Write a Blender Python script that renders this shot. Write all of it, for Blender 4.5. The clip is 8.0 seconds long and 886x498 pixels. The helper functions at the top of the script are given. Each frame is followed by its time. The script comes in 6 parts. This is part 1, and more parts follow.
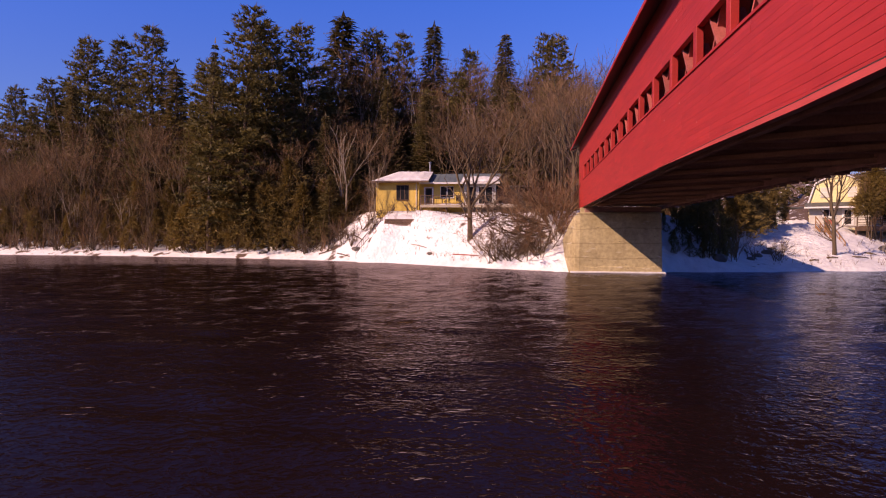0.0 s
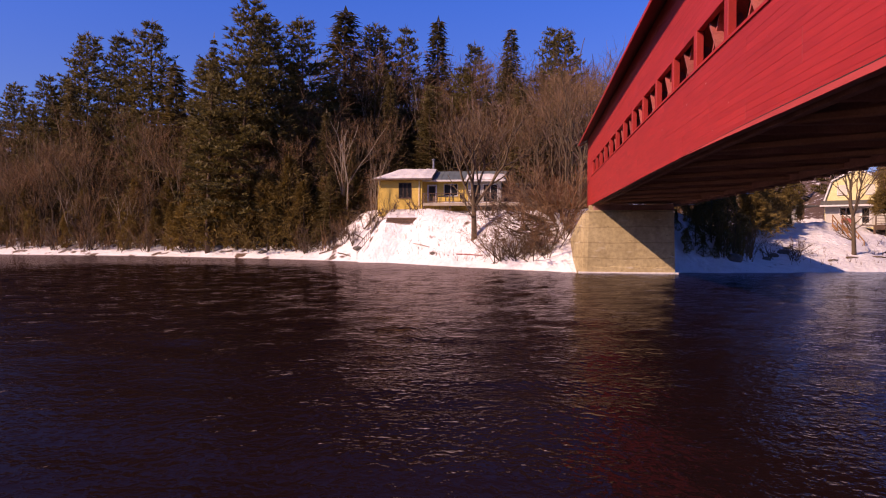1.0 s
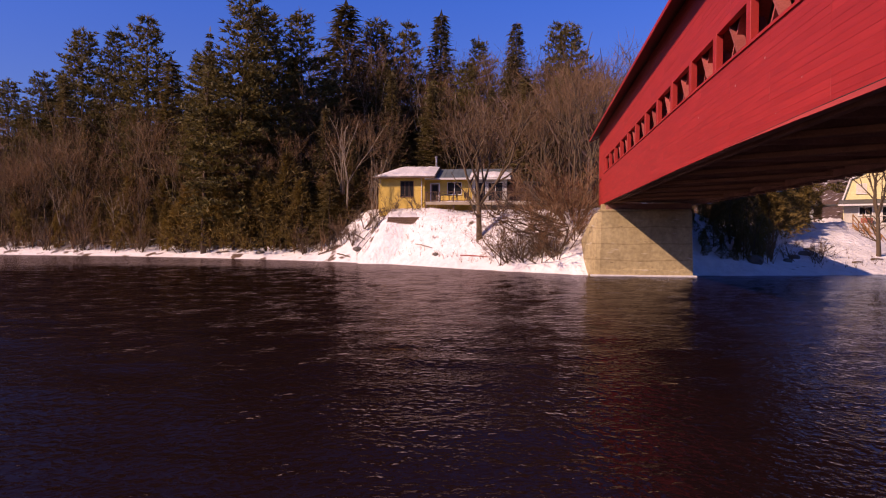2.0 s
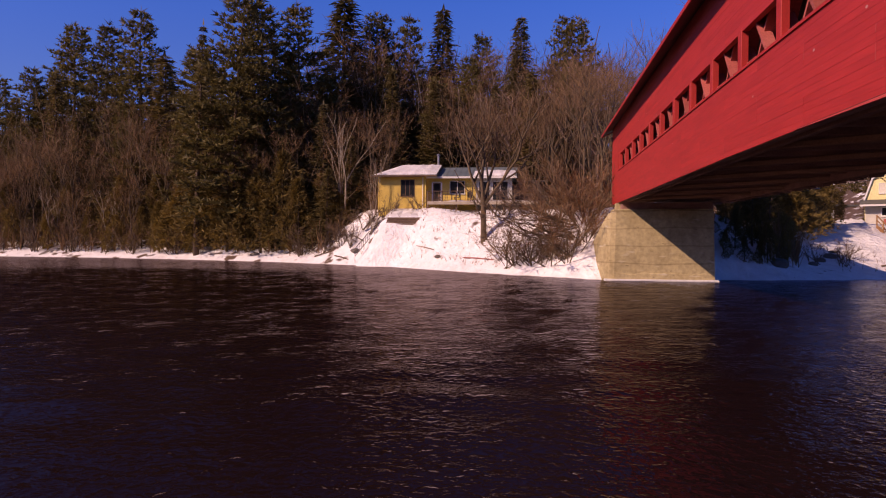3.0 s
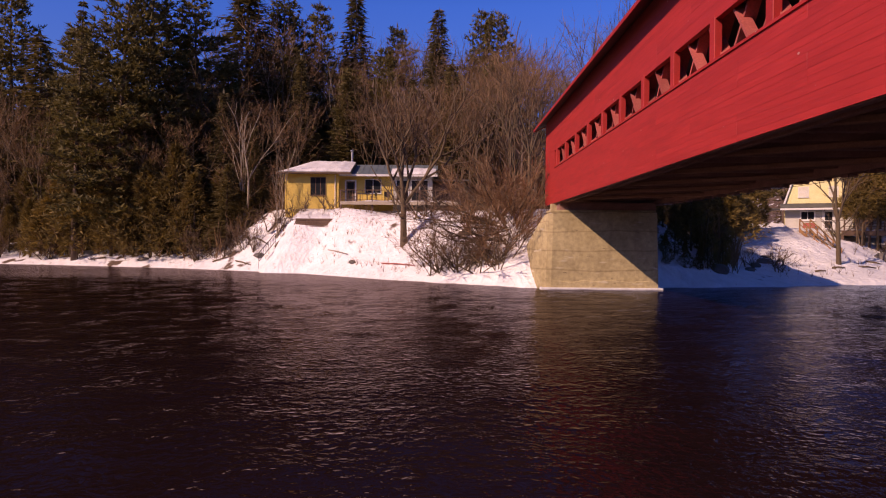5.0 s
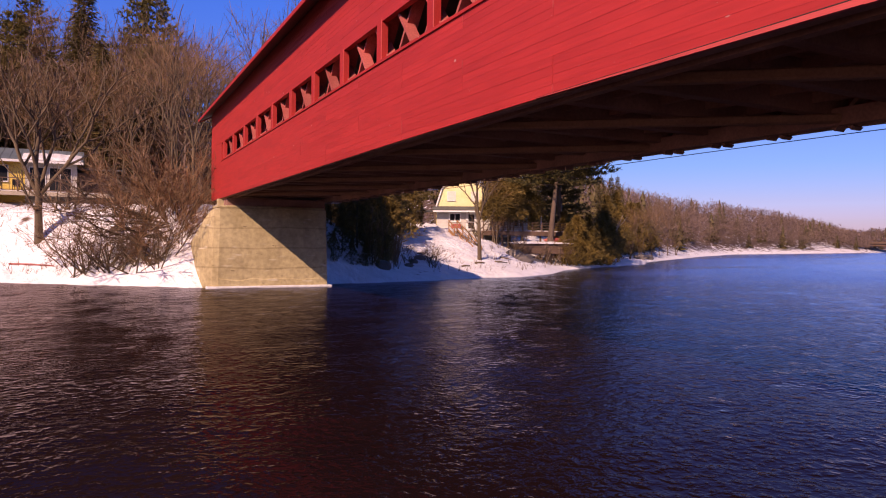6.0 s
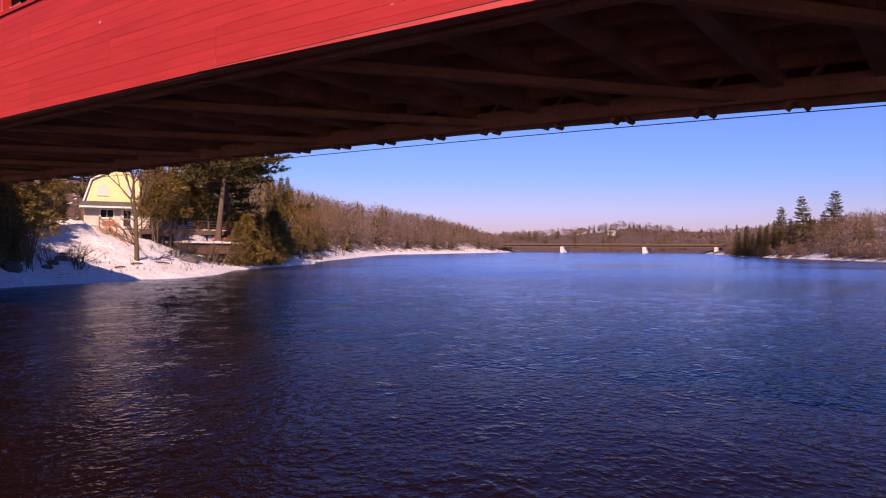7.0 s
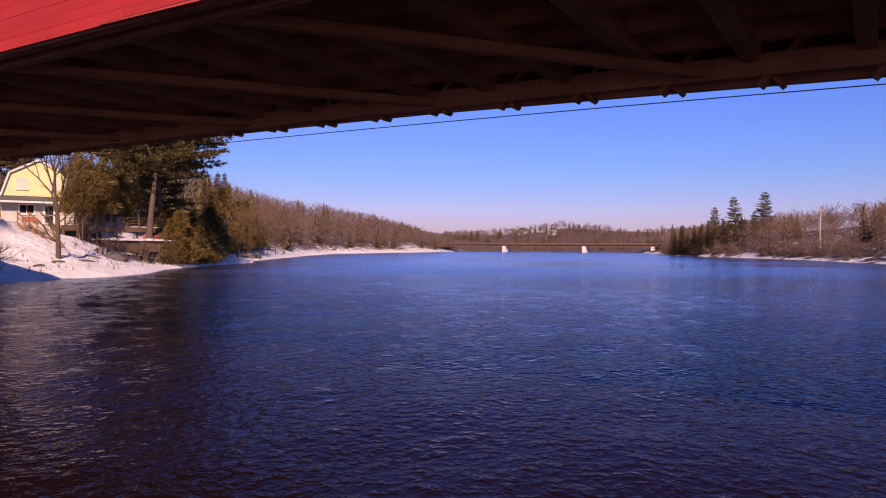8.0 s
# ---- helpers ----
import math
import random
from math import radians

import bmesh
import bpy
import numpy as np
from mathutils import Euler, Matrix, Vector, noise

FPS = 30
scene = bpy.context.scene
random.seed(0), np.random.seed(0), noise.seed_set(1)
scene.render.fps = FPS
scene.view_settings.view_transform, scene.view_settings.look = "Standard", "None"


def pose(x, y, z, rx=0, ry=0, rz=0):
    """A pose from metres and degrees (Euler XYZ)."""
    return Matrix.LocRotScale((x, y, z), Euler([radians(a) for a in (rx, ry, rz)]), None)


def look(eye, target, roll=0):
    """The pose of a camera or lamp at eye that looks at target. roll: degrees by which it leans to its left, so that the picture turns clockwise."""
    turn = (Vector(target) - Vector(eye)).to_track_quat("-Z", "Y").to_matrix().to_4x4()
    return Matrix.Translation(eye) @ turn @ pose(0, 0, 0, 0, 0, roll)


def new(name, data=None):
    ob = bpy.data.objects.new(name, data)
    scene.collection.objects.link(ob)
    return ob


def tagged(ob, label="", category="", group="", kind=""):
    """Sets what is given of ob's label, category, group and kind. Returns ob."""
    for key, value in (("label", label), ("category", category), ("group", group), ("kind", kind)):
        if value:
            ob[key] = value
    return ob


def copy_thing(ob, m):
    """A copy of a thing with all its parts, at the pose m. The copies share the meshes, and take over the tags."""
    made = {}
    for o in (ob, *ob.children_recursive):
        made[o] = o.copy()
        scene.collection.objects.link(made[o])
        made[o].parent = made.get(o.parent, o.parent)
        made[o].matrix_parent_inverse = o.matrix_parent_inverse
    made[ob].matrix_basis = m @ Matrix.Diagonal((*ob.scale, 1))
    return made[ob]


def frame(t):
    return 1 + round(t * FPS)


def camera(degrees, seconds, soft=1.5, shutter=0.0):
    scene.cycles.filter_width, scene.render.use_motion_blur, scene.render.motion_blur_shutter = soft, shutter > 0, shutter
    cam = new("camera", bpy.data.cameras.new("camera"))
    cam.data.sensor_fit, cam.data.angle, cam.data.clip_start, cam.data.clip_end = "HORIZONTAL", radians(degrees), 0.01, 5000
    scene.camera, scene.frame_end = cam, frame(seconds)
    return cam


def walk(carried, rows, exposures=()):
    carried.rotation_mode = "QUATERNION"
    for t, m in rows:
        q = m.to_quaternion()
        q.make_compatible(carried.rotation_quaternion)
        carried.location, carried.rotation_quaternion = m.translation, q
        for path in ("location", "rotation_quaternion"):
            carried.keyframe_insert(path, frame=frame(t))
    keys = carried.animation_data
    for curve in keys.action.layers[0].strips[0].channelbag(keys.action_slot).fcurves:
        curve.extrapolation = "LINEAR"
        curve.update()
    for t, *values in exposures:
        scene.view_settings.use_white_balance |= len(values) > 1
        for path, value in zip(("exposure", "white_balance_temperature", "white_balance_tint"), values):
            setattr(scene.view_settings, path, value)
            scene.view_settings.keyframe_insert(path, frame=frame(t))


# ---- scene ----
cam = camera(65.3, 8.0, soft=1.15)
PATH = [
    (0, (1.587, -0.891, 2.412), (1.343, 1.094, 2.381), 0.2),
    (0.5, (1.622, 0.111, 2.342), (1.368, 2.095, 2.311), 0.2),
    (1, (1.573, 1.186, 2.368), (1.312, 3.169, 2.336), 0.2),
    (1.5, (1.332, 2.376, 2.463), (1.068, 4.358, 2.428), 0.2),
    (3, (0.625, 6.8, 2.458), (0.354, 8.781, 2.428), 0.3),
    (3.5, (0.269, 8.365, 2.471), (0.0, 10.346, 2.442), 0.3),
    (4, (0.101, 10.019, 2.541), (-0.172, 12.0, 2.514), 0.3),
    (4.2, (-0.043, 10.516, 2.538), (-0.314, 12.497, 2.514), 0.4),
    (5.3, (-0.48, 12.023, 2.508), (-0.257, 14.01, 2.488), 0.3),
    (5.5, (-0.436, 12.128, 2.495), (-0.016, 14.084, 2.476), 0.3),
    (6, (-0.397, 12.263, 2.375), (0.498, 14.051, 2.361), 0.5),
    (6.5, (-0.339, 12.357, 2.222), (0.967, 13.872, 2.216), 0.5),
    (7, (-0.104, 12.568, 2.177), (1.501, 13.76, 2.175), 0.4),
    (7.5, (0.302, 12.887, 2.092), (1.976, 13.982, 2.091), 0.5),
    (8, (0.792, 13.321, 2.01), (2.491, 14.376, 2.008), 0.4),
]
# seconds, stops, kelvin, tint
EXPOSURES = [(t, stops, 7900, 46) for t, stops in ((0, 0.04), (1.5, -0.05), (3, -0.25), (4.2, -0.25), (5.6, -0.06), (6.5, 0.25), (7.2, 0.2), (8, 0.08))]
walk(cam, [(t, look(eye, target, roll)) for t, eye, target, roll in PATH], exposures=EXPOSURES)

# ---------------------------------------------------------------- light
SUN = Vector((-0.80, -0.60, 0.66)).normalized()      # towards the sun
world = bpy.data.worlds.new("sky")
scene.world = world
world.use_nodes = True
wn = world.node_tree.nodes
sky = wn.new("ShaderNodeTexSky")
sky.sky_type = "NISHITA"
sky.sun_disc = False
sky.sun_elevation = math.asin(SUN.z)
sky.sun_rotation = math.atan2(SUN.x, SUN.y)
sky.altitude = 100
sky.air_density, sky.dust_density, sky.ozone_density = 1.0, 0.4, 3.0
deep = wn.new("ShaderNodeHueSaturation")
deep.inputs["Saturation"].default_value = 1.45
deep.inputs["Hue"].default_value = 0.52
world.node_tree.links.new(sky.outputs[0], deep.inputs["Color"])
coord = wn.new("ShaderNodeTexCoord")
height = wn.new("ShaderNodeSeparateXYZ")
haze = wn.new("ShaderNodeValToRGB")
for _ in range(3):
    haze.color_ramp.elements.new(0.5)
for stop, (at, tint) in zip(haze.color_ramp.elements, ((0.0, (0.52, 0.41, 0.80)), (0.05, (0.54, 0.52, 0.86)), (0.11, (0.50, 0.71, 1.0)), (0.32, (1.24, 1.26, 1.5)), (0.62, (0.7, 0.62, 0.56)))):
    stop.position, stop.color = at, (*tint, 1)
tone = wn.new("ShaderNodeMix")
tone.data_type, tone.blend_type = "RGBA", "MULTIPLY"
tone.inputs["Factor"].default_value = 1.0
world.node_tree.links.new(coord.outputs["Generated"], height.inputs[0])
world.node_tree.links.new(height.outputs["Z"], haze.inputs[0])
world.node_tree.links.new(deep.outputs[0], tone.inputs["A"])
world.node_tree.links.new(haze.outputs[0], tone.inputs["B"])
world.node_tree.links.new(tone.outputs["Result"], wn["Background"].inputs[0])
wn["Background"].inputs[1].default_value = 0.122
sun = new("sun", bpy.data.lights.new("sun", "SUN"))
sun.data.energy, sun.data.angle, sun.data.color = 5.0, radians(0.5), (1.0, 0.87, 0.68)
sun.matrix_basis = look(SUN * 100, (0, 0, 0))

# ---------------------------------------------------------------- helpers of this scene
class Geo:
    """Collects vertices and faces of one mesh."""

    def __init__(self):
        self.v, self.f = [], []

    def add(self, verts, faces):
        n = len(self.v)
        self.v.extend(tuple(p) for p in verts)
        self.f.extend(tuple(n + i for i in f) for f in faces)
        return self

    def poly(self, *pts):
        return self.add(pts, [tuple(range(len(pts)))])

    def box(self, lo, hi, m=None, c=0.0):
        """A box between two corners; c: width of its chamfered edges."""
        lo, hi = Vector(lo), Vector(hi)
        if c <= 0:
            p = [Vector((x, y, z)) for z in (lo.z, hi.z) for y in (lo.y, hi.y) for x in (lo.x, hi.x)]
            f = [(0, 2, 3, 1), (4, 5, 7, 6), (0, 1, 5, 4), (2, 6, 7, 3), (0, 4, 6, 2), (1, 3, 7, 5)]
        else:
            mid, half = (lo + hi) / 2, (hi - lo) / 2
            c = min(c, *(0.45 * h for h in half))
            p, idx = [], {}
            for sx in (-1, 1):
                for sy in (-1, 1):
                    for sz in (-1, 1):
                        for a in range(3):
                            k = [half.x - c, half.y - c, half.z - c]
                            k[a] += c
                            idx[sx, sy, sz, a] = len(p)
                            p.append(mid + Vector((sx * k[0], sy * k[1], sz * k[2])))
            f = []
            for a in range(3):
                b, d = [i for i in range(3) if i != a]
                for s in (-1, 1):
                    ring = []
                    for sb, sd in ((-1, -1), (1, -1), (1, 1), (-1, 1)):
                        k = [0, 0, 0]
                        k[a], k[b], k[d] = s, sb, sd
                        ring.append(idx[(*k, a)])
                    f.append(tuple(ring))
                for sb in (-1, 1):
                    for sd in (-1, 1):
                        k, q = [0, 0, 0], [0, 0, 0]
                        k[b] = q[b] = sb
                        k[d] = q[d] = sd
                        k[a], q[a] = -1, 1
                        f.append((idx[(*k, b)], idx[(*q, b)], idx[(*q, d)], idx[(*k, d)]))
            for sx in (-1, 1):
                for sy in (-1, 1):
                    for sz in (-1, 1):
                        f.append(tuple(idx[sx, sy, sz, a] for a in range(3)))
        if m is not None:
            p = [m @ q for q in p]
        return self.add(p, f)

    def beam(self, p0, p1, w, h, up=(0, 0, 1), c=0.0):
        """A squared timber from p0 to p1, w wide and h high."""
        p0, p1 = Vector(p0), Vector(p1)
        d = p1 - p0
        length = d.length
        d.normalize()
        s = d.cross(Vector(up))
        if s.length < 1e-4:
            s = d.cross(Vector((1, 0, 0)))
        s.normalize()
        u = s.cross(d)
        m = Matrix((s, d, u)).transposed().to_4x4()
        m.translation = p0
        return self.box((-w / 2, 0, -h / 2), (w / 2, length, h / 2), m, c)

    def tube(self, pts, radii, n=6, cap=True):
        """A tapered tube along a line of points."""
        base = len(self.v)
        pts = [Vector(p) for p in pts]
        for i, p in enumerate(pts):
            d = (pts[min(i + 1, len(pts) - 1)] - pts[max(i - 1, 0)]).normalized()
            a = d.cross(Vector((0.31, 0.87, 0.39)))
            if a.length < 0.05:
                a = d.cross(Vector((1, 0, 0)))
            a.normalize()
            b = d.cross(a)
            for k in range(n):
                t = 2 * math.pi * k / n
                self.v.append(tuple(p + (a * math.cos(t) + b * math.sin(t)) * radii[i]))
        for i in range(len(pts) - 1):
            for k in range(n):
                self.f.append((base + i * n + k, base + i * n + (k + 1) % n, base + (i + 1) * n + (k + 1) % n, base + (i + 1) * n + k))
        if cap:
            self.f.append(tuple(base + (len(pts) - 1) * n + k for k in range(n)))
            self.f.append(tuple(base + n - 1 - k for k in range(n)))
        return self

    def mesh(self, name, mat, smooth=False):
        me = bpy.data.meshes.new(name)
        me.from_pydata(self.v, [], self.f)
        if smooth:
            me.polygons.foreach_set("use_smooth", [True] * len(me.polygons))
        if mat:
            me.materials.append(mat)
        bm = bmesh.new()
        bm.from_mesh(me)
        if len(bm.faces) < 60000 and not name.startswith(("crown", "foliage")):
            bmesh.ops.recalc_face_normals(bm, faces=bm.faces)
        bm.to_mesh(me)
        bm.free()
        return me


def world_of(ob):
    return (world_of(ob.parent) @ ob.matrix_parent_inverse if ob.parent else Matrix()) @ ob.matrix_basis


def thing(name, base, label, category, group="", kind=""):
    ob = new(name)
    ob.empty_display_size = 0.2
    ob.matrix_basis = pose(*base)
    return tagged(ob, label, category, group, kind)


def part(name, geo, mat, parent, label="", smooth=False):
    """One mesh under a thing or a part; its geometry is in world metres."""
    ob = new(name, geo.mesh(name, mat, smooth) if isinstance(geo, Geo) else geo)
    ob.parent = parent
    ob.matrix_parent_inverse = world_of(parent).inverted()
    return tagged(ob, label)


def solid(name, geo, mat, label, category, group="", kind="", smooth=False):
    return tagged(new(name, geo.mesh(name, mat, smooth)), label, category, group, kind)


def lerp_table(x, xs, ys):
    return float(np.interp(x, xs, ys))


# ---------------------------------------------------------------- materials
def material(name, rough=0.8, metal=0.0):
    m = bpy.data.materials.new(name)
    m.use_nodes = True
    nt = m.node_tree
    b = nt.nodes["Principled BSDF"]
    b.inputs["Roughness"].default_value = rough
    b.inputs["Metallic"].default_value = metal
    return m, nt, b


def tex(nt, kind, scale, detail=4.0, stretch=(1, 1, 1), coord="Object", shift=None, **kw):
    tc = nt.nodes.new("ShaderNodeTexCoord")
    mp = nt.nodes.new("ShaderNodeMapping")
    mp.inputs["Scale"].default_value = stretch
    nt.links.new(tc.outputs[coord], mp.inputs["Vector"])
    if shift is not None:
        k = nt.nodes.new("ShaderNodeVectorMath")
        k.operation = "SCALE"
        k.inputs[0].default_value = (13.0, 57.0, 31.0)
        nt.links.new(shift, k.inputs["Scale"])
        nt.links.new(k.outputs[0], mp.inputs["Location"])
    n = nt.nodes.new("ShaderNodeTex" + kind)
    n.inputs["Scale"].default_value = scale
    if "Detail" in n.inputs:
        n.inputs["Detail"].default_value = detail
    for k, v in kw.items():
        n.inputs[k].default_value = v
    nt.links.new(mp.outputs[0], n.inputs["Vector"])
    return n


def ramp(nt, source, stops):
    r = nt.nodes.new("ShaderNodeValToRGB")
    while len(r.color_ramp.elements) < len(stops):
        r.color_ramp.elements.new(0.5)
    for e, (pos, col) in zip(r.color_ramp.elements, stops):
        e.position = pos
        e.color = (*col, 1) if len(col) == 3 else col
    nt.links.new(source, r.inputs[0])
    return r


def mix(nt, fac, a, b, mode="MIX"):
    n = nt.nodes.new("ShaderNodeMix")
    n.data_type, n.blend_type = "RGBA", mode
    for sock, val in ((n.inputs["Factor"], fac), (n.inputs["A"], a), (n.inputs["B"], b)):
        if isinstance(val, (int, float)):
            sock.default_value = val
        elif isinstance(val, tuple):
            sock.default_value = (*val, 1) if len(val) == 3 else val
        else:
            nt.links.new(val, sock)
    return n.outputs["Result"]


def bump(nt, b, height, strength=0.3, distance=0.02):
    n = nt.nodes.new("ShaderNodeBump")
    n.inputs["Strength"].default_value = strength
    n.inputs["Distance"].default_value = distance
    nt.links.new(height, n.inputs["Height"])
    nt.links.new(n.outputs[0], b.inputs["Normal"])
    return n


def surface(name, dark, light, scale=3.0, fine=40.0, rough=0.8, metal=0.0, stretch=(1, 1, 1), relief=0.3, stain=None, spread=0.3, islands=False, objects=False):
    """A plain weathered surface: two colours mixed at a broad and a fine scale."""
    m, nt, b = material(name, rough, metal)
    big = tex(nt, "Noise", scale, 5, stretch)
    fin = tex(nt, "Noise", fine, 6, stretch)
    c = ramp(nt, big.outputs["Fac"], [(0.5 - spread, dark), (0.5 + spread, light)]).outputs[0]
    f = ramp(nt, fin.outputs["Fac"], [(0.25, (0.72, 0.72, 0.72)), (0.7, (1.08, 1.08, 1.08))]).outputs[0]
    c = mix(nt, 1.0, c, f, "MULTIPLY")
    if islands or objects:
        src = nt.nodes.new("ShaderNodeNewGeometry").outputs["Random Per Island"] if islands else nt.nodes.new("ShaderNodeObjectInfo").outputs["Random"]
        v = ramp(nt, src, [(0.0, (0.72, 0.74, 0.72)), (1.0, (1.2, 1.16, 1.12))]).outputs[0]
        c = mix(nt, 1.0, c, v, "MULTIPLY")
    if stain:
        st = tex(nt, "Noise", scale * 2.3, 8, stretch)
        c = mix(nt, ramp(nt, st.outputs["Fac"], [(0.55, (0, 0, 0)), (0.72, (1, 1, 1))]).outputs[0], c, stain)
    nt.links.new(c, b.inputs["Base Color"])
    if relief:
        bump(nt, b, fin.outputs["Fac"], relief, 0.02)
    return m


def red_paint(name, base, rough=0.62):
    """Barn-red paint on sawn boards: fine grain along y, faded patches, streaks of chalk."""
    m, nt, b = material(name, rough)
    oi = nt.nodes.new("ShaderNodeObjectInfo")
    rnd = oi.outputs["Random"]
    grain = tex(nt, "Noise", 22, 6, (1, 0.06, 1), shift=rnd)
    broad = tex(nt, "Noise", 0.55, 5, (1, 0.6, 1), shift=rnd)
    chip = tex(nt, "Noise", 34, 3, (1, 0.35, 1), shift=rnd)
    r, g, bl = base
    c = ramp(nt, broad.outputs["Fac"], [(0.3, (r * 0.82, g * 0.8, bl * 0.8)), (0.72, (r * 1.08, g * 1.2, bl * 1.2))]).outputs[0]
    c = mix(nt, 1.0, c, ramp(nt, grain.outputs["Fac"], [(0.3, (0.88, 0.86, 0.86)), (0.65, (1.03, 1.03, 1.03))]).outputs[0], "MULTIPLY")
    c = mix(nt, 1.0, c, ramp(nt, oi.outputs["Random"], [(0.0, (0.95, 0.94, 0.94)), (1.0, (1.03, 1.04, 1.04))]).outputs[0], "MULTIPLY")
    c = mix(nt, ramp(nt, chip.outputs["Fac"], [(0.73, (0, 0, 0)), (0.77, (0.75, 0.75, 0.75))]).outputs[0], c, (0.42, 0.2, 0.18))
    dots = tex(nt, "Voronoi", 1.7, 0, (1, 0.55, 1), shift=rnd)
    c = mix(nt, ramp(nt, dots.outputs["Distance"], [(0.035, (0.8, 0.8, 0.8)), (0.05, (0, 0, 0))]).outputs[0], c, (0.55, 0.3, 0.27))
    # pale weathering at the butt ends of the boards
    tc = nt.nodes.new("ShaderNodeTexCoord")
    axes = nt.nodes.new("ShaderNodeSeparateXYZ")
    nt.links.new(tc.outputs["Object"], axes.inputs[0])
    ends = ramp(nt, axes.outputs["Y"], [(0.0, (0.3, 0.3, 0.3)), (0.03, (0, 0, 0))]).outputs[0]
    ends = mix(nt, 1.0, ends, ramp(nt, oi.outputs["Random"], [(0.35, (0, 0, 0)), (0.75, (1, 1, 1))]).outputs[0], "MULTIPLY")
    c = mix(nt, ends, c, (0.55, 0.22, 0.2)) if name == "red_paint" else c
    nt.links.new(c, b.inputs["Base Color"])
    bump(nt, b, grain.outputs["Fac"], 0.25, 0.01)
    return m


RED = red_paint("red_paint", (0.46, 0.027, 0.021))
RED_TRIM = red_paint("faded_red_trim", (0.6, 0.075, 0.065))
# near-black colour for the shaded gap line above the skirt board
GAP_SHADE = surface("dark_gap_shade", (0.022, 0.014, 0.012), (0.05, 0.03, 0.026), 2, 20, 0.85)
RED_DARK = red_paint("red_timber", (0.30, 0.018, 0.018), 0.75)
UNDER = surface("old_bridge_timber", (0.25, 0.122, 0.098), (0.48, 0.255, 0.205), 1.2, 18, 0.85, stretch=(1, 1, 1), islands=True, spread=0.25)
LATTICE = surface("weathered_lattice_wood", (0.40, 0.07, 0.06), (0.52, 0.14, 0.12), 2, 20, 0.8, objects=True)
BRACE = surface("brace_timber", (0.3, 0.15, 0.1), (0.46, 0.26, 0.18), 2, 20, 0.85, islands=True)
ROOFING = surface("dark_roofing", (0.05, 0.04, 0.04), (0.1, 0.08, 0.08), 1, 20, 0.7)
STEEL = surface("galvanised_steel", (0.3, 0.3, 0.3), (0.5, 0.5, 0.5), 4, 60, 0.4, 0.9, relief=0.05)
CABLE = surface("black_cable", (0.015, 0.015, 0.017), (0.03, 0.03, 0.03), 4, 60, 0.6, relief=0)


def concrete():
    m, nt, b = material("old_concrete", 0.9)
    big = tex(nt, "Noise", 0.5, 6)
    fin = tex(nt, "Noise", 5, 9)
    lines = tex(nt, "Wave", 0.0, 2)
    lines.wave_type, lines.bands_direction = "BANDS", "Z"
    lines.inputs["Scale"].default_value = 0.3
    lines.inputs["Distortion"].default_value = 1.2
    drip = tex(nt, "Noise", 1.6, 5, (1, 1, 0.14))
    c = ramp(nt, big.outputs["Fac"], [(0.3, (0.36, 0.29, 0.15)), (0.7, (0.54, 0.45, 0.25))]).outputs[0]
    c = mix(nt, 1.0, c, ramp(nt, fin.outputs["Fac"], [(0.3, (0.74, 0.73, 0.72)), (0.65, (1.06, 1.06, 1.06))]).outputs[0], "MULTIPLY")
    c = mix(nt, 1.0, c, ramp(nt, lines.outputs["Fac"], [(0.0, (0.74, 0.72, 0.7)), (0.03, (1, 1, 1))]).outputs[0], "MULTIPLY")
    c = mix(nt, ramp(nt, drip.outputs["Fac"], [(0.58, (0, 0, 0)), (0.75, (0.6, 0.6, 0.6))]).outputs[0], c, (0.2, 0.15, 0.09))
    # lime bloom that has run out of the pour joints, and spalled dark pits
    bloom = tex(nt, "Noise", 1.1, 6, (0.7, 0.7, 3.4))
    c = mix(nt, ramp(nt, bloom.outputs["Fac"], [(0.62, (0, 0, 0)), (0.7, (0.6, 0.6, 0.6))]).outputs[0], c, (0.66, 0.6, 0.46))
    pits = tex(nt, "Noise", 3.2, 5, (0.6, 0.6, 2.6))
    c = mix(nt, ramp(nt, pits.outputs["Fac"], [(0.68, (0, 0, 0)), (0.73, (0.8, 0.8, 0.8))]).outputs[0], c, (0.13, 0.10, 0.06))
    nt.links.new(c, b.inputs["Base Color"])
    bump(nt, b, fin.outputs["Fac"], 0.5, 0.04)
    return m


CONCRETE = concrete()


